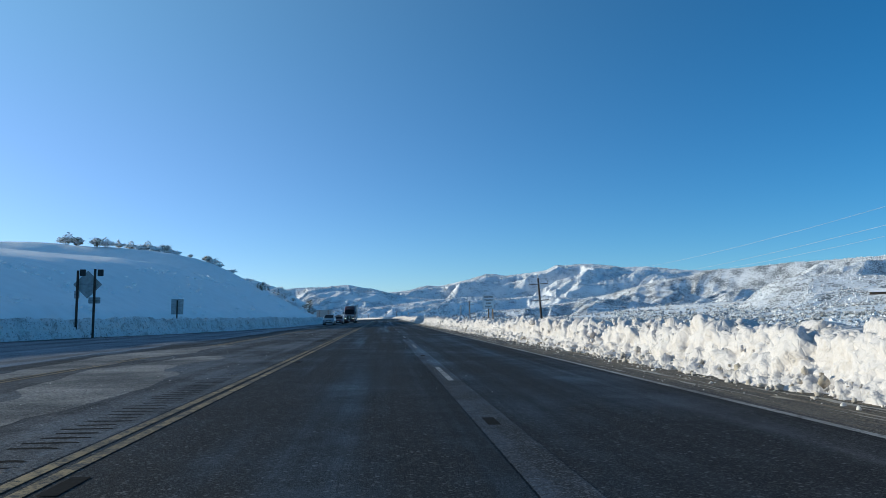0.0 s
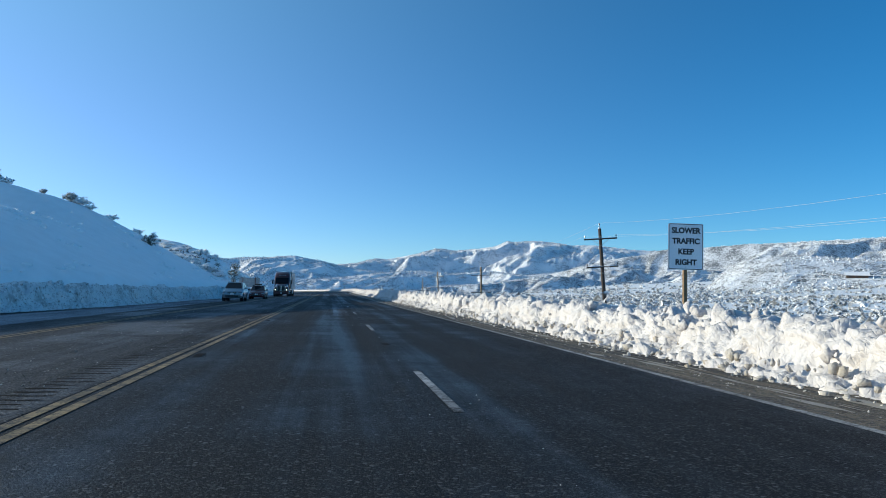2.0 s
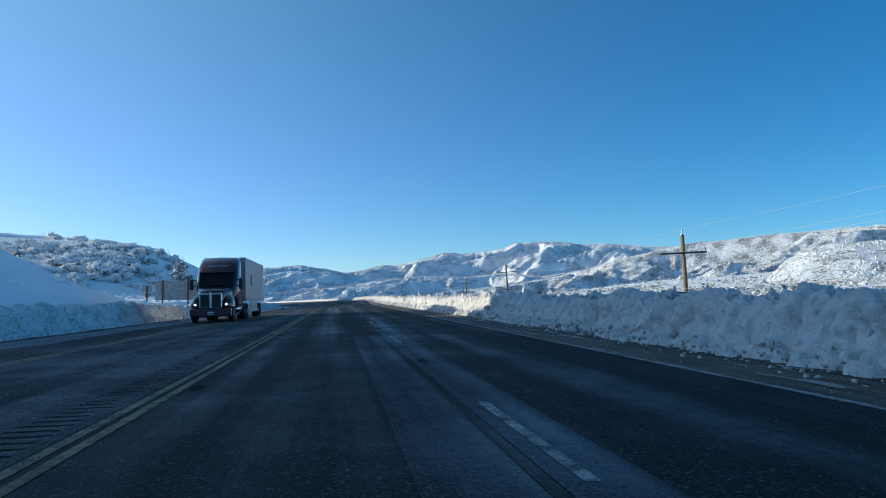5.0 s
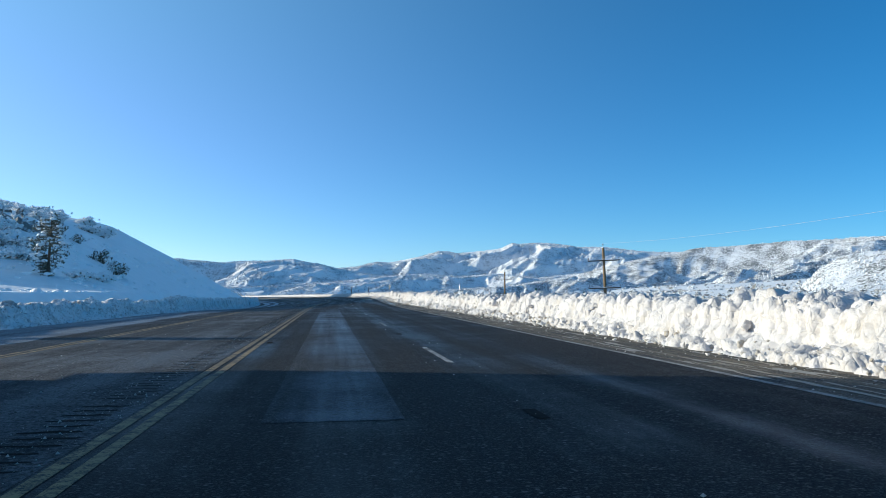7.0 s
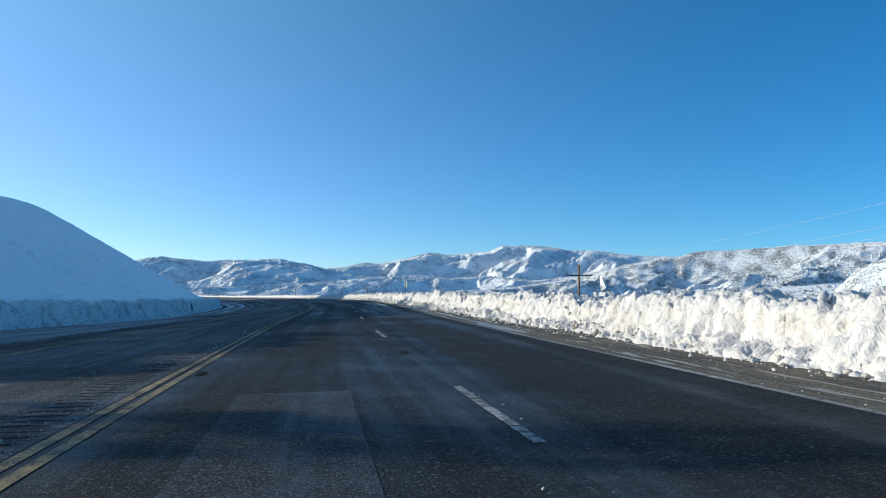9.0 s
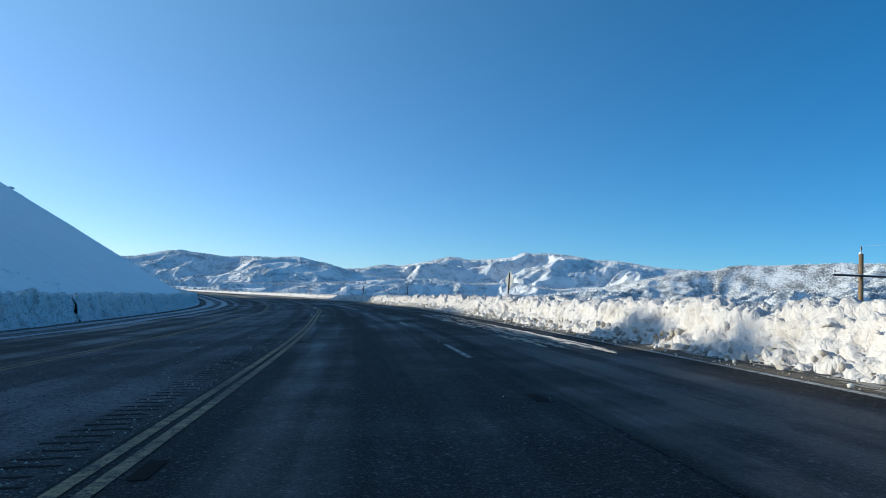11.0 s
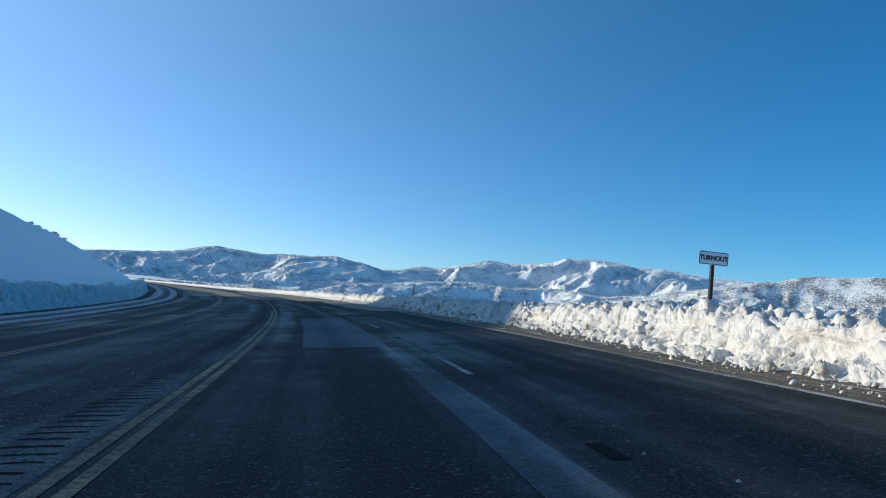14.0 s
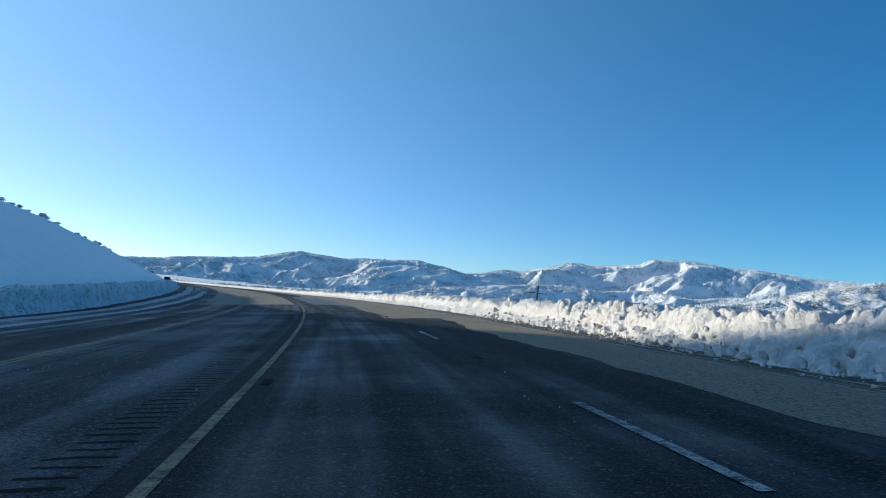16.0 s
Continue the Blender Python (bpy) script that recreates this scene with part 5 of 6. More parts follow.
# ---- brush over the valley and the hills beyond, too many to count ----
def field_brush(name, count, seed, pick, label):
    rng = np.random.default_rng(seed)
    bm = bmesh.new()
    bmesh.ops.create_icosphere(bm, subdivisions=1, radius=1)
    unit = np.array([v.co[:] for v in bm.verts])
    tris = np.array([[v.index for v in fc.verts] for fc in bm.faces])
    bm.free()
    xs, ys, rs = pick(rng, count)
    zs = ground_z(xs, ys)
    keep = fbm(xs / 60.0, ys / 60.0, 3, seed) + 0.16 * rng.normal(size=len(xs)) > -0.12
    V, Fc, n = [], [], 0
    for x, y, z, r in zip(xs[keep], ys[keep], zs[keep], rs[keep]):
        p = unit * rng.uniform(0.45, 1.55, (12, 1)) * rng.uniform(0.8, 1.2, (12, 3)) * [r, r, r * 0.8] + [x, y, z + r * 0.15]
        twig = np.array([x, y, z + r * 0.35]) + rng.normal(0, 0.62, (5, 1, 3)) * [r, r, r * 0.6] + rng.normal(0, 0.28, (5, 3, 3)) * r + [0, 0, r * 0.25]
        V += [p, twig.reshape(-1, 3)]
        Fc += [tris + n, n + 12 + np.arange(15).reshape(5, 3)]
        n += 27
    return tagged(mesh_ob(name, np.concatenate(V).tolist(), np.concatenate(Fc).tolist(), FIELD_BRUSH), label, "brush", kind="stuff")


def pick_right(rng, n):
    d = 25 * np.exp(rng.random(n) ** 0.7 * math.log(1000 / 25))
    a = np.radians(rng.uniform(2, 75, n))
    return 14 + d * np.sin(a), rng.uniform(60, 330, n) + d * np.cos(a), 0.22 + 0.95 * rng.random(n) ** 3 + d * 0.0012


def pick_left(rng, n):
    s, u = np.clip(rng.normal(236, 20, n), 200, 285), -34 - np.abs(rng.normal(0, 42, n))
    x, y, _ = at_road(s, u)
    return x, y, 0.3 + 0.9 * rng.random(n) ** 2


field_brush("valley_brush", 20000, 31, pick_right, "snow-covered chaparral dotted over the valley floor")
def pick_bend(rng, n):
    s, u = rng.uniform(585, 760, n), -rng.uniform(30, 80, n)
    x, y, _ = at_road(s, u)
    return x, y, 0.25 + 0.7 * rng.random(n) ** 2


field_brush("slope_brush", 3000, 32, pick_left, "low snow-laden brush over the slope")
def pick_ahead(rng, n):
    x, y, r = rng.uniform(-260, 120, n), rng.uniform(560, 1250, n), 0.4 + 1.6 * rng.random(n) ** 2
    clear = to_road(x, y)[1] > 16
    return x[clear], y[clear], r[clear]


field_brush("valley_brush", 5000, 34, pick_ahead, "snow-laden brush on the flats beyond the bend")
field_brush("slope_brush", 1500, 33, pick_bend, "low snow-laden brush over the hill inside the bend")


# ---- cabin on the far side of the valley ----
def cabin(x, y, z, turn):
    root = empty("cabin", Matrix.Translation((x, y, z)) @ pose(0, 0, 0, 0, 0, turn), "low dark wooden cabin with a snow-covered roof", "house")
    part("wall", box(bmesh.new(), -7, 7, -3.5, 3.5, 0, 2.9), plain("dark_brown_board", (0.07, 0.045, 0.03), 0.8, scale=2, amount=0.4), root)
    bm = bmesh.new()
    for sy in (-1, 1):
        a = [bm.verts.new(p) for p in ((-7.8, sy * 4.4, 2.6), (7.8, sy * 4.4, 2.6), (7.8, 0, 4.9), (-7.8, 0, 4.9))]
        b = [bm.verts.new((v.co.x, v.co.y, v.co.z + 0.4)) for v in a]
        for f in ((0, 1, 2, 3), (7, 6, 5, 4), (0, 4, 5, 1), (1, 5, 6, 2), (2, 6, 7, 3), (3, 7, 4, 0)):
            bm.faces.new([(a + b)[i] for i in f])
    bmesh.ops.recalc_face_normals(bm, faces=bm.faces)
    part("roof", bm, SNOW, root, "thick snow on a pitched roof")
    for x0 in (-4.5, -0.5, 4):
        win = part("window", box(bmesh.new(), x0 - 0.6, x0 + 0.6, -3.56, -3.50, 1.0, 2.1), SIGN_BLACK, root)
        part("frame", box(bmesh.new(), x0 - 0.7, x0 + 0.7, -3.60, -3.57, 2.1, 2.2), SIGN_BACK, win)
    part("door", box(bmesh.new(), 1.5, 2.4, -3.56, -3.50, 0, 2.05), WOOD_DARK, root)


cabin(378, 543, 17.3, -33)


# ---- small slides of snow on the cut slope ----
def slope_clumps(count, seed):
    rng = np.random.default_rng(seed)
    ball = bmesh.new()
    bmesh.ops.create_icosphere(ball, subdivisions=1, radius=1)
    unit = np.array([q.co[:] for q in ball.verts])
    tris = np.array([[q.index for q in fc.verts] for fc in ball.faces])
    ball.free()
    s = np.repeat(rng.uniform(10, 340, count // 6), 6) + rng.normal(0, 1.6, count // 6 * 6)
    u = left_base(s) - 2.5 - np.repeat(rng.uniform(2, 17, count // 6), 6) + rng.normal(0, 0.6, len(s))
    x, y, _ = at_road(s, u)
    z = ground_z(x, y)
    r = 0.08 + 0.34 * rng.random(len(s)) ** 2
    v = np.stack([x, y, z], -1)[:, None, :] + unit[None] * r[:, None, None] * rng.uniform(0.6, 1.5, (len(s), 12, 3)) * [1, 1, 0.6]
    f = (tris[None] + 12 * np.arange(len(s))[:, None, None]).reshape(-1, 3)
    tagged(mesh_ob("slope_clumps", v.reshape(-1, 3).tolist(), f.tolist(), SNOW, True), "small rolled clumps of snow on the cut slope", "snow", kind="stuff")


slope_clumps(1300, 61)


# ---- vehicles, standing in the oncoming lane ----
GLASS = plain("tinted_glass", (0.012, 0.016, 0.02), 0.06, amount=0.1)
GLASS.node_tree.nodes["Principled BSDF"].inputs["Specular IOR Level"].default_value = 0.14
RUBBER = plain("black_rubber", (0.015, 0.015, 0.016), 0.85)
CHROME = plain("chrome", (0.62, 0.63, 0.65), 0.18, 1.0, amount=0.05)
ALLOY = plain("alloy_wheel", (0.42, 0.43, 0.45), 0.35, 0.9, amount=0.1)
BLACK_TRIM = plain("black_plastic_trim", (0.02, 0.02, 0.022), 0.6)
LAMP_GLASS = plain("lamp_glass", (0.26, 0.28, 0.30), 0.1, amount=0.1)
PAINT_RED = plain("dark_red_paint", (0.085, 0.010, 0.012), 0.38, 0.1, scale=60, amount=0.15, coat=0.35)
PAINT_SILVER = plain("silver_blue_paint", (0.30, 0.34, 0.38), 0.35, 0.5, scale=80, amount=0.1, coat=0.5)
PAINT_MAROON = plain("maroon_truck_paint", (0.060, 0.010, 0.012), 0.28, 0.2, scale=50, amount=0.2, coat=1.0)
TRAILER_SKIN = plain("grey_trailer_panel", (0.40, 0.40, 0.40), 0.4, 0.35, scale=2.5, amount=0.18)
BEAM, beam_nt, beam_b = nodes_of("lit_headlamp")
beam_b.inputs["Base Color"].default_value = (0.9, 0.85, 0.7, 1)
beam_b.inputs["Emission Color"].default_value = (1.0, 0.86, 0.62, 1)
beam_b.inputs["Emission Strength"].default_value = 3.0
AMBER, amber_nt, amber_b = nodes_of("amber_marker")
amber_b.inputs["Base Color"].default_value = (0.6, 0.2, 0.03, 1)
amber_b.inputs["Emission Color"].default_value = (1.0, 0.42, 0.08, 1)
amber_b.inputs["Emission Strength"].default_value = 1.2


def loft(bm, stations):
    """A closed skin through cross-sections; a station: y and the right half of its outline, from the bottom up."""
    rings = []
    for y, half in stations:
        pts = half + [(-x, z) for x, z in half[::-1] if x > 1e-6]
        rings.append([bm.verts.new((x, y, z)) for x, z in pts])
    for a, b in zip(rings[:-1], rings[1:]):
        n = len(a)
        for i in range(n):
            bm.faces.new((a[i], a[(i + 1) % n], b[(i + 1) % n], b[i]))
    bm.faces.new(rings[0])
    bm.faces.new(rings[-1][::-1])
    bmesh.ops.recalc_face_normals(bm, faces=bm.faces)
    return bm


def quad(bm, pts, push):
    """A thin pane through four corners, pushed outward by a vector."""
    v = Vector(push)
    a = [bm.verts.new(Vector(p) + v) for p in pts]
    b = [bm.verts.new(Vector(p) + v * 0.1) for p in pts]
    bm.faces.new(a)
    bm.faces.new(b[::-1])
    for i in range(4):
        j = (i + 1) % 4
        bm.faces.new((a[i], b[i], b[j], a[j]))
    bmesh.ops.recalc_face_normals(bm, faces=bm.faces)
    return bm


def wheel(root, x, y, r, width, rim_mat, spokes=6):
    sx = 1 if x > 0 else -1
    bm = bmesh.new()
    prof = [(r * 0.62, 0.5), (r * 0.90, 0.5), (r * 0.98, 0.42), (r, 0.30), (r, -0.30), (r * 0.98, -0.42), (r * 0.90, -0.5), (r * 0.62, -0.5)]
    n = 24
    rings = []
    for k in range(n):
        a = 2 * math.pi * k / n
        rings.append([bm.verts.new((x + w * width, y + rr * math.cos(a), r + rr * math.sin(a))) for rr, w in prof])
    for k in range(n):
        a, b = rings[k], rings[(k + 1) % n]
        for i in range(len(prof)):
            j = (i + 1) % len(prof)
            bm.faces.new((a[i], a[j], b[j], b[i]))
    bmesh.ops.recalc_face_normals(bm, faces=bm.faces)
    tyre = part("wheel", bm, RUBBER, root, shade=True)
    bm = bmesh.new()
    xo = x + sx * width * 0.40
    rod(bm, (xo - sx * 0.10, y, r), (xo - sx * 0.06, y, r), r * 0.63, seg=24)
    for k in range(spokes):
        a = 2 * math.pi * k / spokes
        rod(bm, (xo, y + 0.05 * math.cos(a), r + 0.05 * math.sin(a)), (xo - sx * 0.02, y + r * 0.62 * math.cos(a), r + r * 0.62 * math.sin(a)), 0.045, 0.03, 6)
    rod(bm, (xo - sx * 0.06, y, r), (xo + sx * 0.02, y, r), r * 0.17, seg=12)
    part("rim", bm, rim_mat, tyre, shade=False)


def passenger_car(name, s, u, label, paint, d):
    p = road_point(s, u, 0.004)
    bank = math.degrees(float(np.interp(s, S_ALL, BANK)))
    root = empty(name, Matrix.Translation(p) @ pose(0, 0, 0, 0, bank, road_turn(s)), label, "car", "oncoming cars")
    L, W, H = d["L"], d["W"] / 2, d["H"]
    belt, hood, deck, low = d["belt"], d["hood"], d["deck"], d["low"]

    def sec(w, z0, z1, z2, top):
        return [(0, z0), (w * 0.92, z0), (w * 0.985, z0 + 0.07), (w, z0 + (z1 - z0) * 0.55), (w * 0.985, z1), (w * 0.90, z2 - 0.02), (w * 0.72, top), (0, top + 0.025)]

    ws, rs = d["screen"], d["rear"]
    body = part("body", loft(bmesh.new(), [
        (0.0, sec(W * 0.74, low + 0.08, low + 0.30, hood - 0.22, hood - 0.20)), (0.10, sec(W * 0.90, low, low + 0.36, hood - 0.14, hood - 0.12)),
        (0.45, sec(W * 0.975, low, hood - 0.20, hood - 0.06, hood - 0.03)), (ws, sec(W, low, belt - 0.12, belt - 0.01, hood + d["cowl"])),
        (ws + 0.4, sec(W, low, belt - 0.1, belt, belt)), (rs - 0.3, sec(W, low, belt - 0.08, belt, belt)),
        (rs, sec(W * 0.99, low, deck - 0.14, deck - 0.02, deck)), (L - 0.25, sec(W * 0.95, low + 0.04, deck - 0.16, deck - 0.05, deck - 0.02)), (L, sec(W * 0.82, low + 0.16, deck - 0.25, deck - 0.12, deck - 0.08))]), paint, root, shade=True)
    body.data.polygons.foreach_set("use_smooth", np.full(len(body.data.polygons), True))
    # greenhouse
    wb, wt = W * 0.88, W * d["top"]
    A, B = Vector((wb, ws, hood + d["cowl"])), Vector((wt, ws + d["rake"], H - 0.04))
    C, D = Vector((wt, rs - d["tail"], H - 0.05)), Vector((wb, rs, deck))
    flip = lambda v: Vector((-v.x, v.y, v.z))
    bm = bmesh.new()
    ring = [[bm.verts.new(q) for q in (a, flip(a))] for a in (A, B, C, D)]
    for (a, b), (c, e) in zip(ring[:-1], ring[1:]):
        bm.faces.new((a, c, e, b))
    bm.faces.new([r[0] for r in ring])
    bm.faces.new([r[1] for r in ring])
    bmesh.ops.recalc_face_normals(bm, faces=bm.faces)
    cabin_ob = part("cabin_frame", bm, paint, root)
    inn = lambda a, b, c, e, m: [a.lerp(c, m), b.lerp(e, m), c.lerp(a, m), e.lerp(b, m)]
    part("windshield", quad(bmesh.new(), inn(A, B, flip(B), flip(A), 0.05), (0, -0.012, 0.008)), GLASS, cabin_ob)
    part("rear_window", quad(bmesh.new(), inn(D, C, flip(C), flip(D), 0.07), (0, 0.012, 0.008)), GLASS, cabin_ob)
    for sx in (1, -1):
        fx = lambda v: Vector((sx * v.x, v.y, v.z))
        m1, m2 = A.lerp(D, 0.50), B.lerp(C, 0.50)
        for q in ((A.lerp(m1, 0.08), B.lerp(m2, 0.06), B.lerp(m2, 0.94), A.lerp(m1, 0.97)), (m1.lerp(D, 0.03), m2.lerp(C, 0.06), m2.lerp(C, 0.96), m1.lerp(D, 0.82))):
            z0 = q[0].lerp(q[1], 0.08), q[1].lerp(q[0], 0.10), q[2].lerp(q[3], 0.10), q[3].lerp(q[2], 0.08)
            part("side_window", quad(bmesh.new(), [fx(v) for v in z0], (sx * 0.012, 0, 0.002)), GLASS, cabin_ob)
    part("roof", box(bmesh.new(), -wt * 1.01, wt * 1.01, B.y - 0.03, C.y + 0.03, H - 0.06, H, 0.025), paint, root)
    # face
    grille = part("grille", box(bmesh.new(), -W * 0.42, W * 0.42, -0.02, 0.06, hood - 0.34, hood - 0.21, 0.02), BLACK_TRIM, root)
    for k in range(3):
        part("grille_bar", box(bmesh.new(), -W * 0.41, W * 0.41, -0.035, -0.018, hood - 0.325 + 0.042 * k, hood - 0.31 + 0.042 * k, 0.004), CHROME, grille)
    part("emblem", rod(bmesh.new(), (0, -0.045, hood - 0.27), (0, -0.02, hood - 0.27), 0.06, seg=16), CHROME, grille)
    part("lower_intake", box(bmesh.new(), -W * 0.62, W * 0.62, -0.015, 0.06, low + 0.10, low + 0.22, 0.02), BLACK_TRIM, root)
    part("bumper", box(bmesh.new(), -W * 0.86, W * 0.86, -0.03, 0.12, low + 0.22, hood - 0.36, 0.04), paint, root)
    pl = part("number_plate", box(bmesh.new(), -0.16, 0.16, -0.045, -0.03, low + 0.25, low + 0.40, 0.006), SIGN_WHITE, root)
    part("plate_bar", box(bmesh.new(), -0.12, 0.12, -0.048, -0.0455, low + 0.30, low + 0.35), SIGN_BACK, pl)
    for sx in (1, -1):
        bm = bmesh.new()
        bmesh.ops.create_uvsphere(bm, u_segments=14, v_segments=8, radius=1)
        bmesh.ops.scale(bm, vec=(0.20, 0.20, 0.075), verts=bm.verts)
        bmesh.ops.translate(bm, vec=(sx * W * 0.72, 0.15, hood - 0.22), verts=bm.verts)
        part("headlight", bm, LAMP_GLASS, root, shade=True)
        part("fog_light", rod(bmesh.new(), (sx * W * 0.72, -0.02, low + 0.18), (sx * W * 0.72, 0.05, low + 0.18), 0.035, seg=12), LAMP_GLASS, root)
        part("tail_light", box(bmesh.new(), sx * W * 0.78 - 0.1, sx * W * 0.78 + 0.1, L - 0.12, L - 0.01, deck - 0.3, deck - 0.12, 0.02), plain("red_lens", (0.3, 0.02, 0.02), 0.2), root)
        part("wing_mirror", box(bmesh.new(), sx * (W + 0.10) - 0.10, sx * (W + 0.10) + 0.10, ws + 0.28, ws + 0.38, belt + 0.02, belt + 0.16, 0.03), paint, root)
        for y0 in (ws + 1.15, ws + 2.0):
            part("door_handle", box(bmesh.new(), sx * W - 0.015, sx * W + 0.015, y0, y0 + 0.18, belt - 0.16, belt - 0.12, 0.005), CHROME, root)
        part("sill", box(bmesh.new(), sx * W * 0.93 - 0.05, sx * W * 0.93 + 0.05, 1.2, L - 1.2, low - 0.02, low + 0.08, 0.02), BLACK_TRIM, root)
        for y0 in (d["front_axle"], d["rear_axle"]):
            arch = bmesh.new()
            rod(arch, (sx * (W - 0.26), y0, d["r"]), (sx * (W + 0.004), y0, d["r"]), d["r"] + 0.055, seg=24)
            part("wheel_arch", arch, BLACK_TRIM, root)
            wheel(root, sx * (W - 0.09), y0, d["r"], 0.21, ALLOY, 5)
    return root


sedan = passenger_car("sedan", 135.5, -5.7, "dark red sedan with skis on a roof rack", PAINT_RED,
                      dict(L=4.76, W=1.77, H=1.45, belt=0.93, hood=0.82, cowl=0.15, deck=0.99, low=0.20, top=0.73, screen=1.22, rear=4.25, rake=1.0, tail=0.62, front_axle=0.88, rear_axle=3.74, r=0.325))
for y0 in (2.35, 3.15):
    part("roof_bar", box(bmesh.new(), -0.68, 0.68, y0 - 0.025, y0 + 0.025, 1.50, 1.53, 0.008), CHROME, sedan)
    for sx in (-0.6, 0.6):
        part("rack_foot", box(bmesh.new(), sx - 0.05, sx + 0.05, y0 - 0.05, y0 + 0.05, 1.43, 1.51, 0.01), BLACK_TRIM, sedan)
for k, x0 in enumerate((-0.34, -0.22, -0.10, 0.02, 0.14, 0.26)):
    part("ski", box(bmesh.new(), x0 - 0.045, x0 + 0.045, 1.75 + 0.06 * k, 3.55, 1.535, 1.565 + 0.012 * (k % 3), 0.01), BLACK_TRIM, sedan, "dark ski strapped to the rack")
    part("binding", box(bmesh.new(), x0 - 0.05, x0 + 0.05, 2.45, 2.85, 1.58, 1.68 + 0.02 * (k % 2), 0.02), BLACK_TRIM, sedan)

suv = passenger_car("suv", 118.5, -6.2, "silver-blue compact suv with roof rails", PAINT_SILVER,
                    dict(L=4.63, W=1.80, H=1.66, belt=1.06, hood=1.00, cowl=0.10, deck=1.10, low=0.28, top=0.70, screen=1.05, rear=4.45, rake=1.0, tail=0.32, front_axle=0.92, rear_axle=3.62, r=0.35))
for sx in (-0.58, 0.58):
    part("roof_rail", rod(bmesh.new(), (sx, 2.0, 1.71), (sx, 3.9, 1.70), 0.02, seg=8), CHROME, suv)

passenger_car("suv", 618, -16.4, "black suv coming round the distant bend", plain("black_paint", (0.012, 0.012, 0.014), 0.3, 0.1, coat=0.6),
                        dict(L=4.80, W=1.92, H=1.80, belt=1.12, hood=1.06, cowl=0.10, deck=1.16, low=0.28, top=0.72, screen=1.05, rear=4.60, rake=0.9, tail=0.30, front_axle=0.95, rear_axle=3.80, r=0.37))


def semi_truck(s, u):
    p = road_point(s, u, 0.004)
    root = empty("semi_truck", Matrix.Translation(p) @ pose(0, 0, 0, 0, math.degrees(float(np.interp(s, S_ALL, BANK))), road_turn(s)), "maroon semi truck with chrome grille hauling a trailer", "truck")
    W = 1.22

    def sec(w, z0, z1, top, round_=0.2):
        return [(0, z0), (w * 0.92, z0), (w, z0 + 0.1), (w, z1), (w - round_ * 0.35, top - round_ * 0.3), (w - round_, top), (0, top + 0.04)]

    part("hood", loft(bmesh.new(), [(0.12, sec(0.62, 0.75, 1.55, 1.78)), (0.35, sec(0.74, 0.70, 1.65, 1.88)), (1.3, sec(0.98, 0.70, 1.72, 2.02)), (2.1, sec(1.10, 0.70, 1.80, 2.12))]), PAINT_MAROON, root, shade=True)
    part("cab", loft(bmesh.new(), [(2.1, sec(1.12, 0.75, 1.95, 2.10)), (2.75, sec(W, 0.70, 2.75, 3.02, 0.3)), (3.2, sec(W, 0.70, 3.25, 3.60, 0.35)), (4.1, sec(W, 0.70, 3.65, 3.98, 0.3)), (5.6, sec(W, 0.70, 3.75, 4.05, 0.25))]), PAINT_MAROON, root, shade=True)
    bm = bmesh.new()
    quad(bm, [(1.00, 2.13, 2.14), (1.02, 2.74, 2.98), (-1.02, 2.74, 2.98), (-1.00, 2.13, 2.14)], (0, -0.05, 0.04))
    wind = part("windshield", bm, GLASS, root)
    part("visor", box(bmesh.new(), -1.02, 1.02, 2.55, 2.85, 2.98, 3.05, 0.02), BLACK_TRIM, wind)
    for x0 in (-0.85, -0.16, 0.0, 0.16, 0.85):
        part("marker_light", box(bmesh.new(), x0 - 0.05, x0 + 0.05, 2.86, 2.93, 3.10, 3.14, 0.01), AMBER, root, "lit amber marker light")
    part("name_plate", box(bmesh.new(), -0.55, 0.55, 3.02, 3.06, 3.36, 3.46, 0.01), SIGN_BACK, root, "grey bar of unreadable lettering")
    bm = bmesh.new()
    rod(bm, (0, 3.0, 3.25), (0, 3.04, 3.25), 0.13, seg=18)
    part("roof_emblem", bm, SIGN_BACK, root)
    grille = part("grille", box(bmesh.new(), -0.66, 0.66, 0.02, 0.16, 0.82, 1.72, 0.05), CHROME, root, "chrome grille surround")
    for sx in (1, -1):
        part("mesh_panel", box(bmesh.new(), sx * 0.32 - 0.26, sx * 0.32 + 0.26, -0.005, 0.03, 0.88, 1.64, 0.02), BLACK_TRIM, grille)
    part("centre_bar", box(bmesh.new(), -0.035, 0.035, -0.02, 0.03, 0.85, 1.68, 0.01), CHROME, grille)
    part("badge", box(bmesh.new(), -0.06, 0.06, -0.03, 0.0, 1.60, 1.76, 0.02), CHROME, grille)
    part("bumper", box(bmesh.new(), -1.18, 1.18, -0.05, 0.30, 0.32, 0.80, 0.07), PAINT_MAROON, root)
    pl = part("number_plate", box(bmesh.new(), -0.16, 0.16, -0.07, -0.05, 0.46, 0.62, 0.006), SIGN_WHITE, root)
    part("plate_bar", box(bmesh.new(), -0.12, 0.12, -0.074, -0.0705, 0.51, 0.57), BLACK_TRIM, pl)
    for sx in (1, -1):
        fender = bmesh.new()
        bmesh.ops.create_uvsphere(fender, u_segments=18, v_segments=12, radius=1)
        bmesh.ops.scale(fender, vec=(0.36, 0.85, 0.62), verts=fender.verts)
        bmesh.ops.translate(fender, vec=(sx * 0.90, 0.98, 0.95), verts=fender.verts)
        part("fender", fender, PAINT_MAROON, root, shade=True)
        lamp = bmesh.new()
        bmesh.ops.create_uvsphere(lamp, u_segments=12, v_segments=8, radius=1)
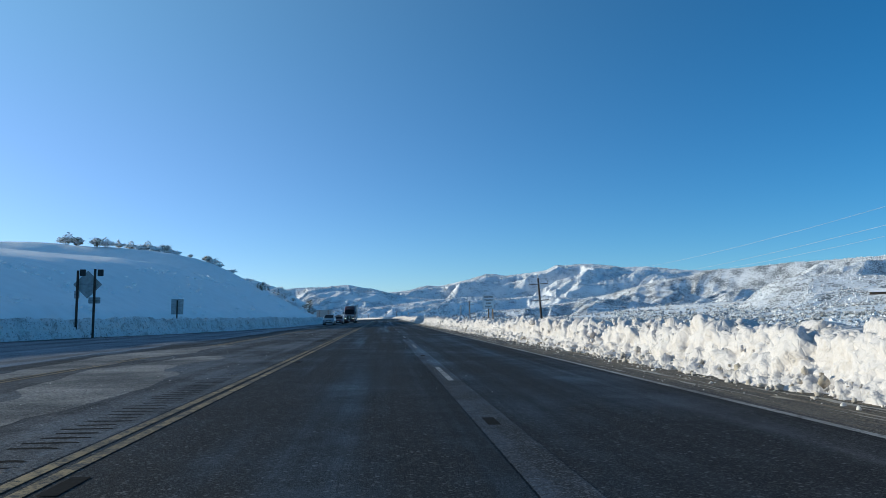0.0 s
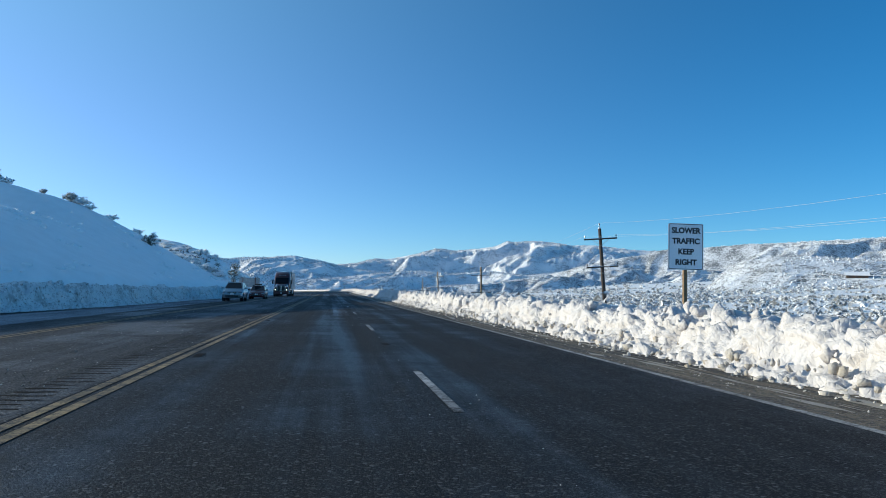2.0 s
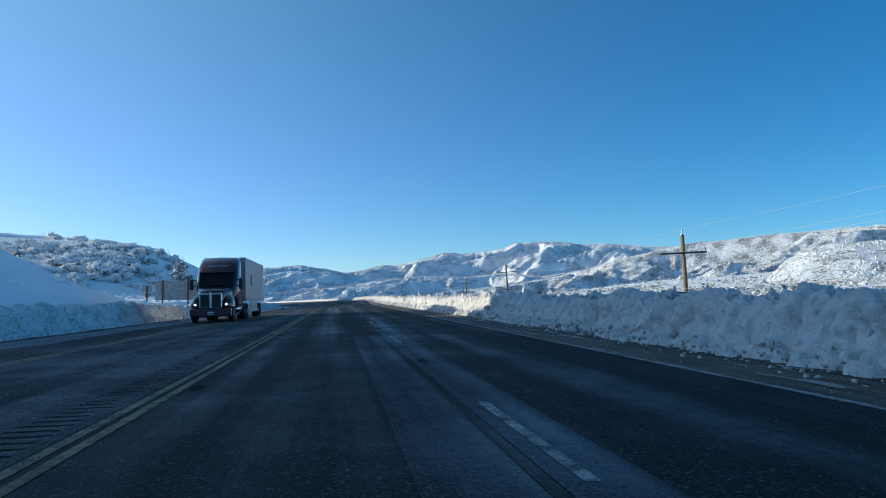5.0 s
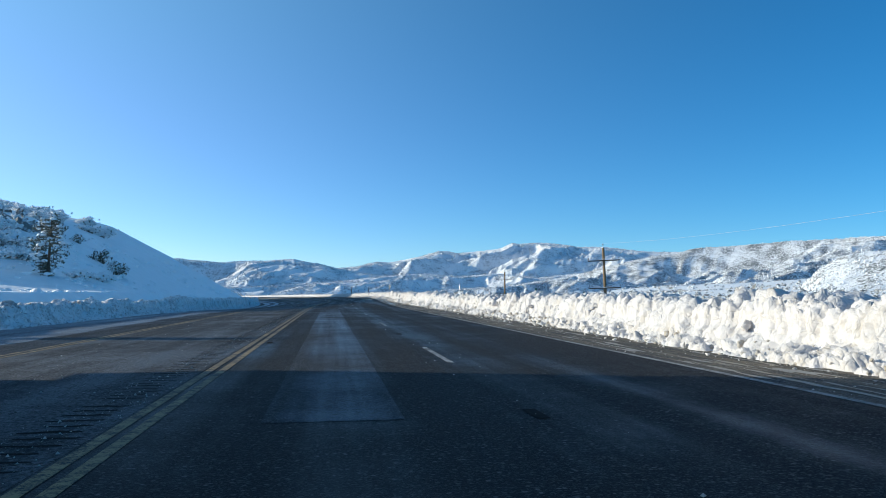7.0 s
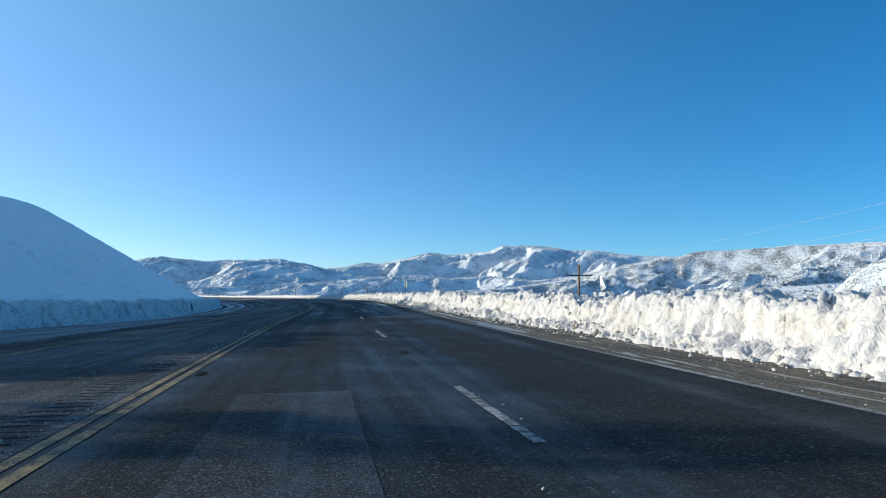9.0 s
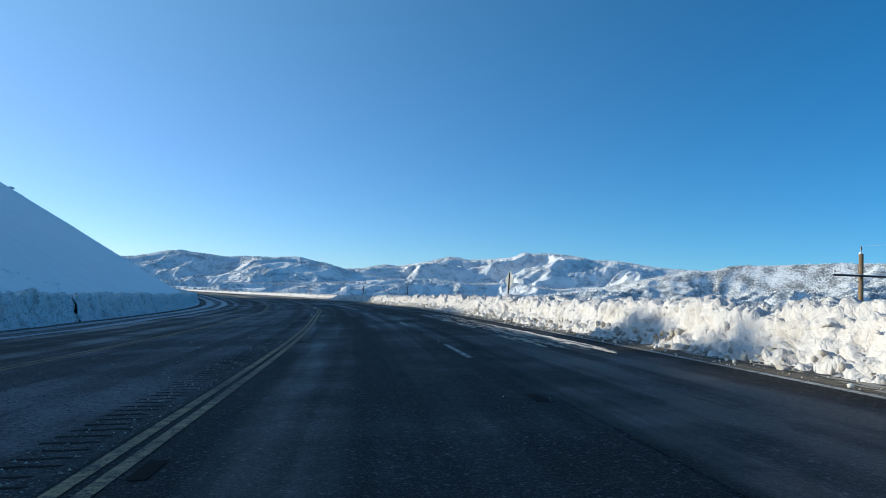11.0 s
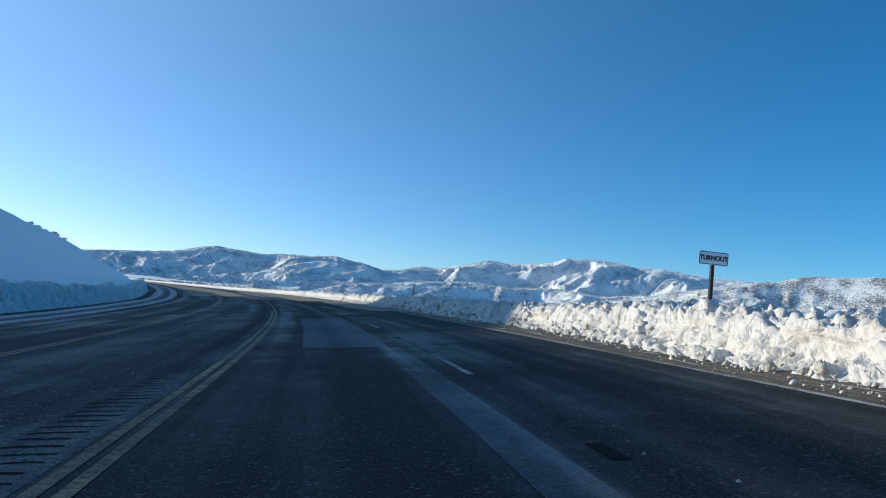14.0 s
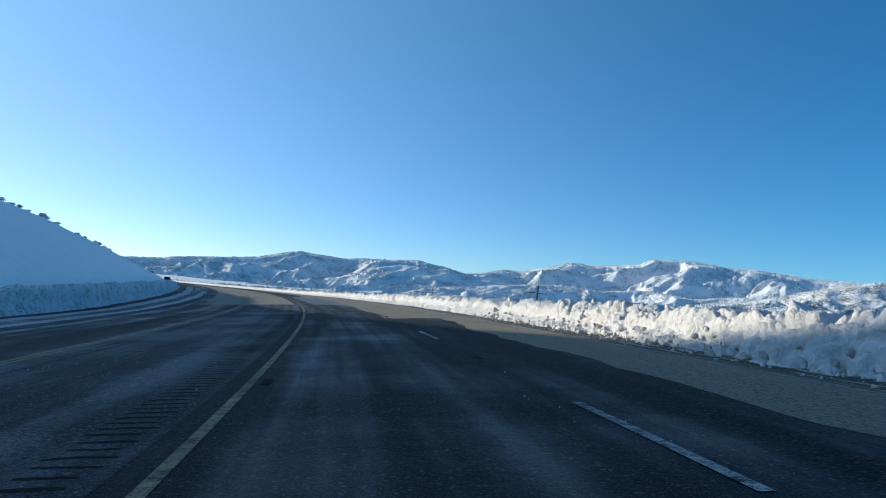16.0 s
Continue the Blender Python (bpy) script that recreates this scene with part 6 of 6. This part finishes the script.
        bmesh.ops.scale(lamp, vec=(0.17, 0.16, 0.10), verts=lamp.verts)
        bmesh.ops.translate(lamp, vec=(sx * 0.88, 0.22, 1.04), verts=lamp.verts)
        part("headlight", lamp, LAMP_GLASS, root, "lit headlamp" if sx > 0 else "", True)
        part("bulb", rod(bmesh.new(), (sx * 0.88, 0.05, 1.04), (sx * 0.88, 0.09, 1.04), 0.06, seg=12), BEAM, root, "glowing headlamp bulb")
        arm = part("mirror_arm", rod(rod(bmesh.new(), (sx * 1.16, 2.35, 2.15), (sx * 1.42, 2.25, 2.20), 0.025, seg=6), (sx * 1.16, 2.35, 2.55), (sx * 1.42, 2.25, 2.55), 0.025, seg=6), BLACK_TRIM, root)
        part("mirror", box(bmesh.new(), sx * 1.46 - 0.11, sx * 1.46 + 0.11, 2.16, 2.28, 1.95, 2.60, 0.04), BLACK_TRIM, arm)
        part("side_window", quad(bmesh.new(), [(sx * 1.222, 2.75, 2.05), (sx * 1.222, 2.95, 2.75), (sx * 1.222, 3.45, 2.80), (sx * 1.222, 3.45, 2.05)], (sx * 0.014, 0, 0)), GLASS, root)
        part("sleeper_window", quad(bmesh.new(), [(sx * 1.222, 4.2, 2.2), (sx * 1.222, 4.2, 2.75), (sx * 1.222, 4.8, 2.75), (sx * 1.222, 4.8, 2.2)], (sx * 0.014, 0, 0)), GLASS, root)
        part("door_handle", box(bmesh.new(), sx * 1.225 - 0.02, sx * 1.225 + 0.02, 3.3, 3.45, 1.78, 1.83, 0.006), CHROME, root)
        part("fuel_tank", rod(bmesh.new(), (sx * 0.92, 2.6, 0.72), (sx * 0.92, 4.6, 0.72), 0.32, seg=20), CHROME, root, "polished cylindrical fuel tank", True)
        part("step", box(bmesh.new(), sx * 1.05 - 0.14, sx * 1.05 + 0.14, 2.75, 3.5, 0.40, 0.45, 0.01), STEEL, root)
        for y0 in (1.02, 6.3, 7.55, 14.9, 16.15):
            wheel(root, sx * (1.06 if y0 < 2 else 0.98), y0, 0.52, 0.30 if y0 < 2 else 0.52, ALLOY, 8)
    part("chassis", box(bmesh.new(), -0.45, 0.45, 1.4, 8.6, 0.72, 0.98, 0.02), BLACK_TRIM, root)
    tr = part("trailer_box", box(bmesh.new(), -1.30, 1.30, 6.0, 18.4, 1.18, 4.10, 0.03), TRAILER_SKIN, root, "long grey box trailer")
    for sx in (1, -1):
        for k in range(10):
            y0 = 6.35 + 1.2 * k
            part("side_rib", box(bmesh.new(), sx * 1.303 - 0.006, sx * 1.303 + 0.006, y0, y0 + 0.04, 1.30, 4.02), SIGN_BACK, tr)
        part("lower_rail", box(bmesh.new(), sx * 1.305 - 0.012, sx * 1.305 + 0.012, 6.0, 18.4, 1.18, 1.30, 0.004), STEEL, tr)
        part("side_skirt", box(bmesh.new(), sx * 1.22 - 0.02, sx * 1.22 + 0.02, 9.4, 13.9, 0.42, 1.17, 0.01), TRAILER_SKIN, tr)
        part("side_emblem", rod(bmesh.new(), (sx * 1.30, 9.5, 2.65), (sx * 1.316, 9.5, 2.65), 0.42, seg=20), BLACK_TRIM, tr, "dark oval emblem")
    for x0 in (-1.26, 1.26):
        part("corner_post", box(bmesh.new(), x0 - 0.05, x0 + 0.05, 5.97, 6.05, 1.18, 4.10, 0.01), STEEL, tr)
    return root


semi_truck(172, -5.35)
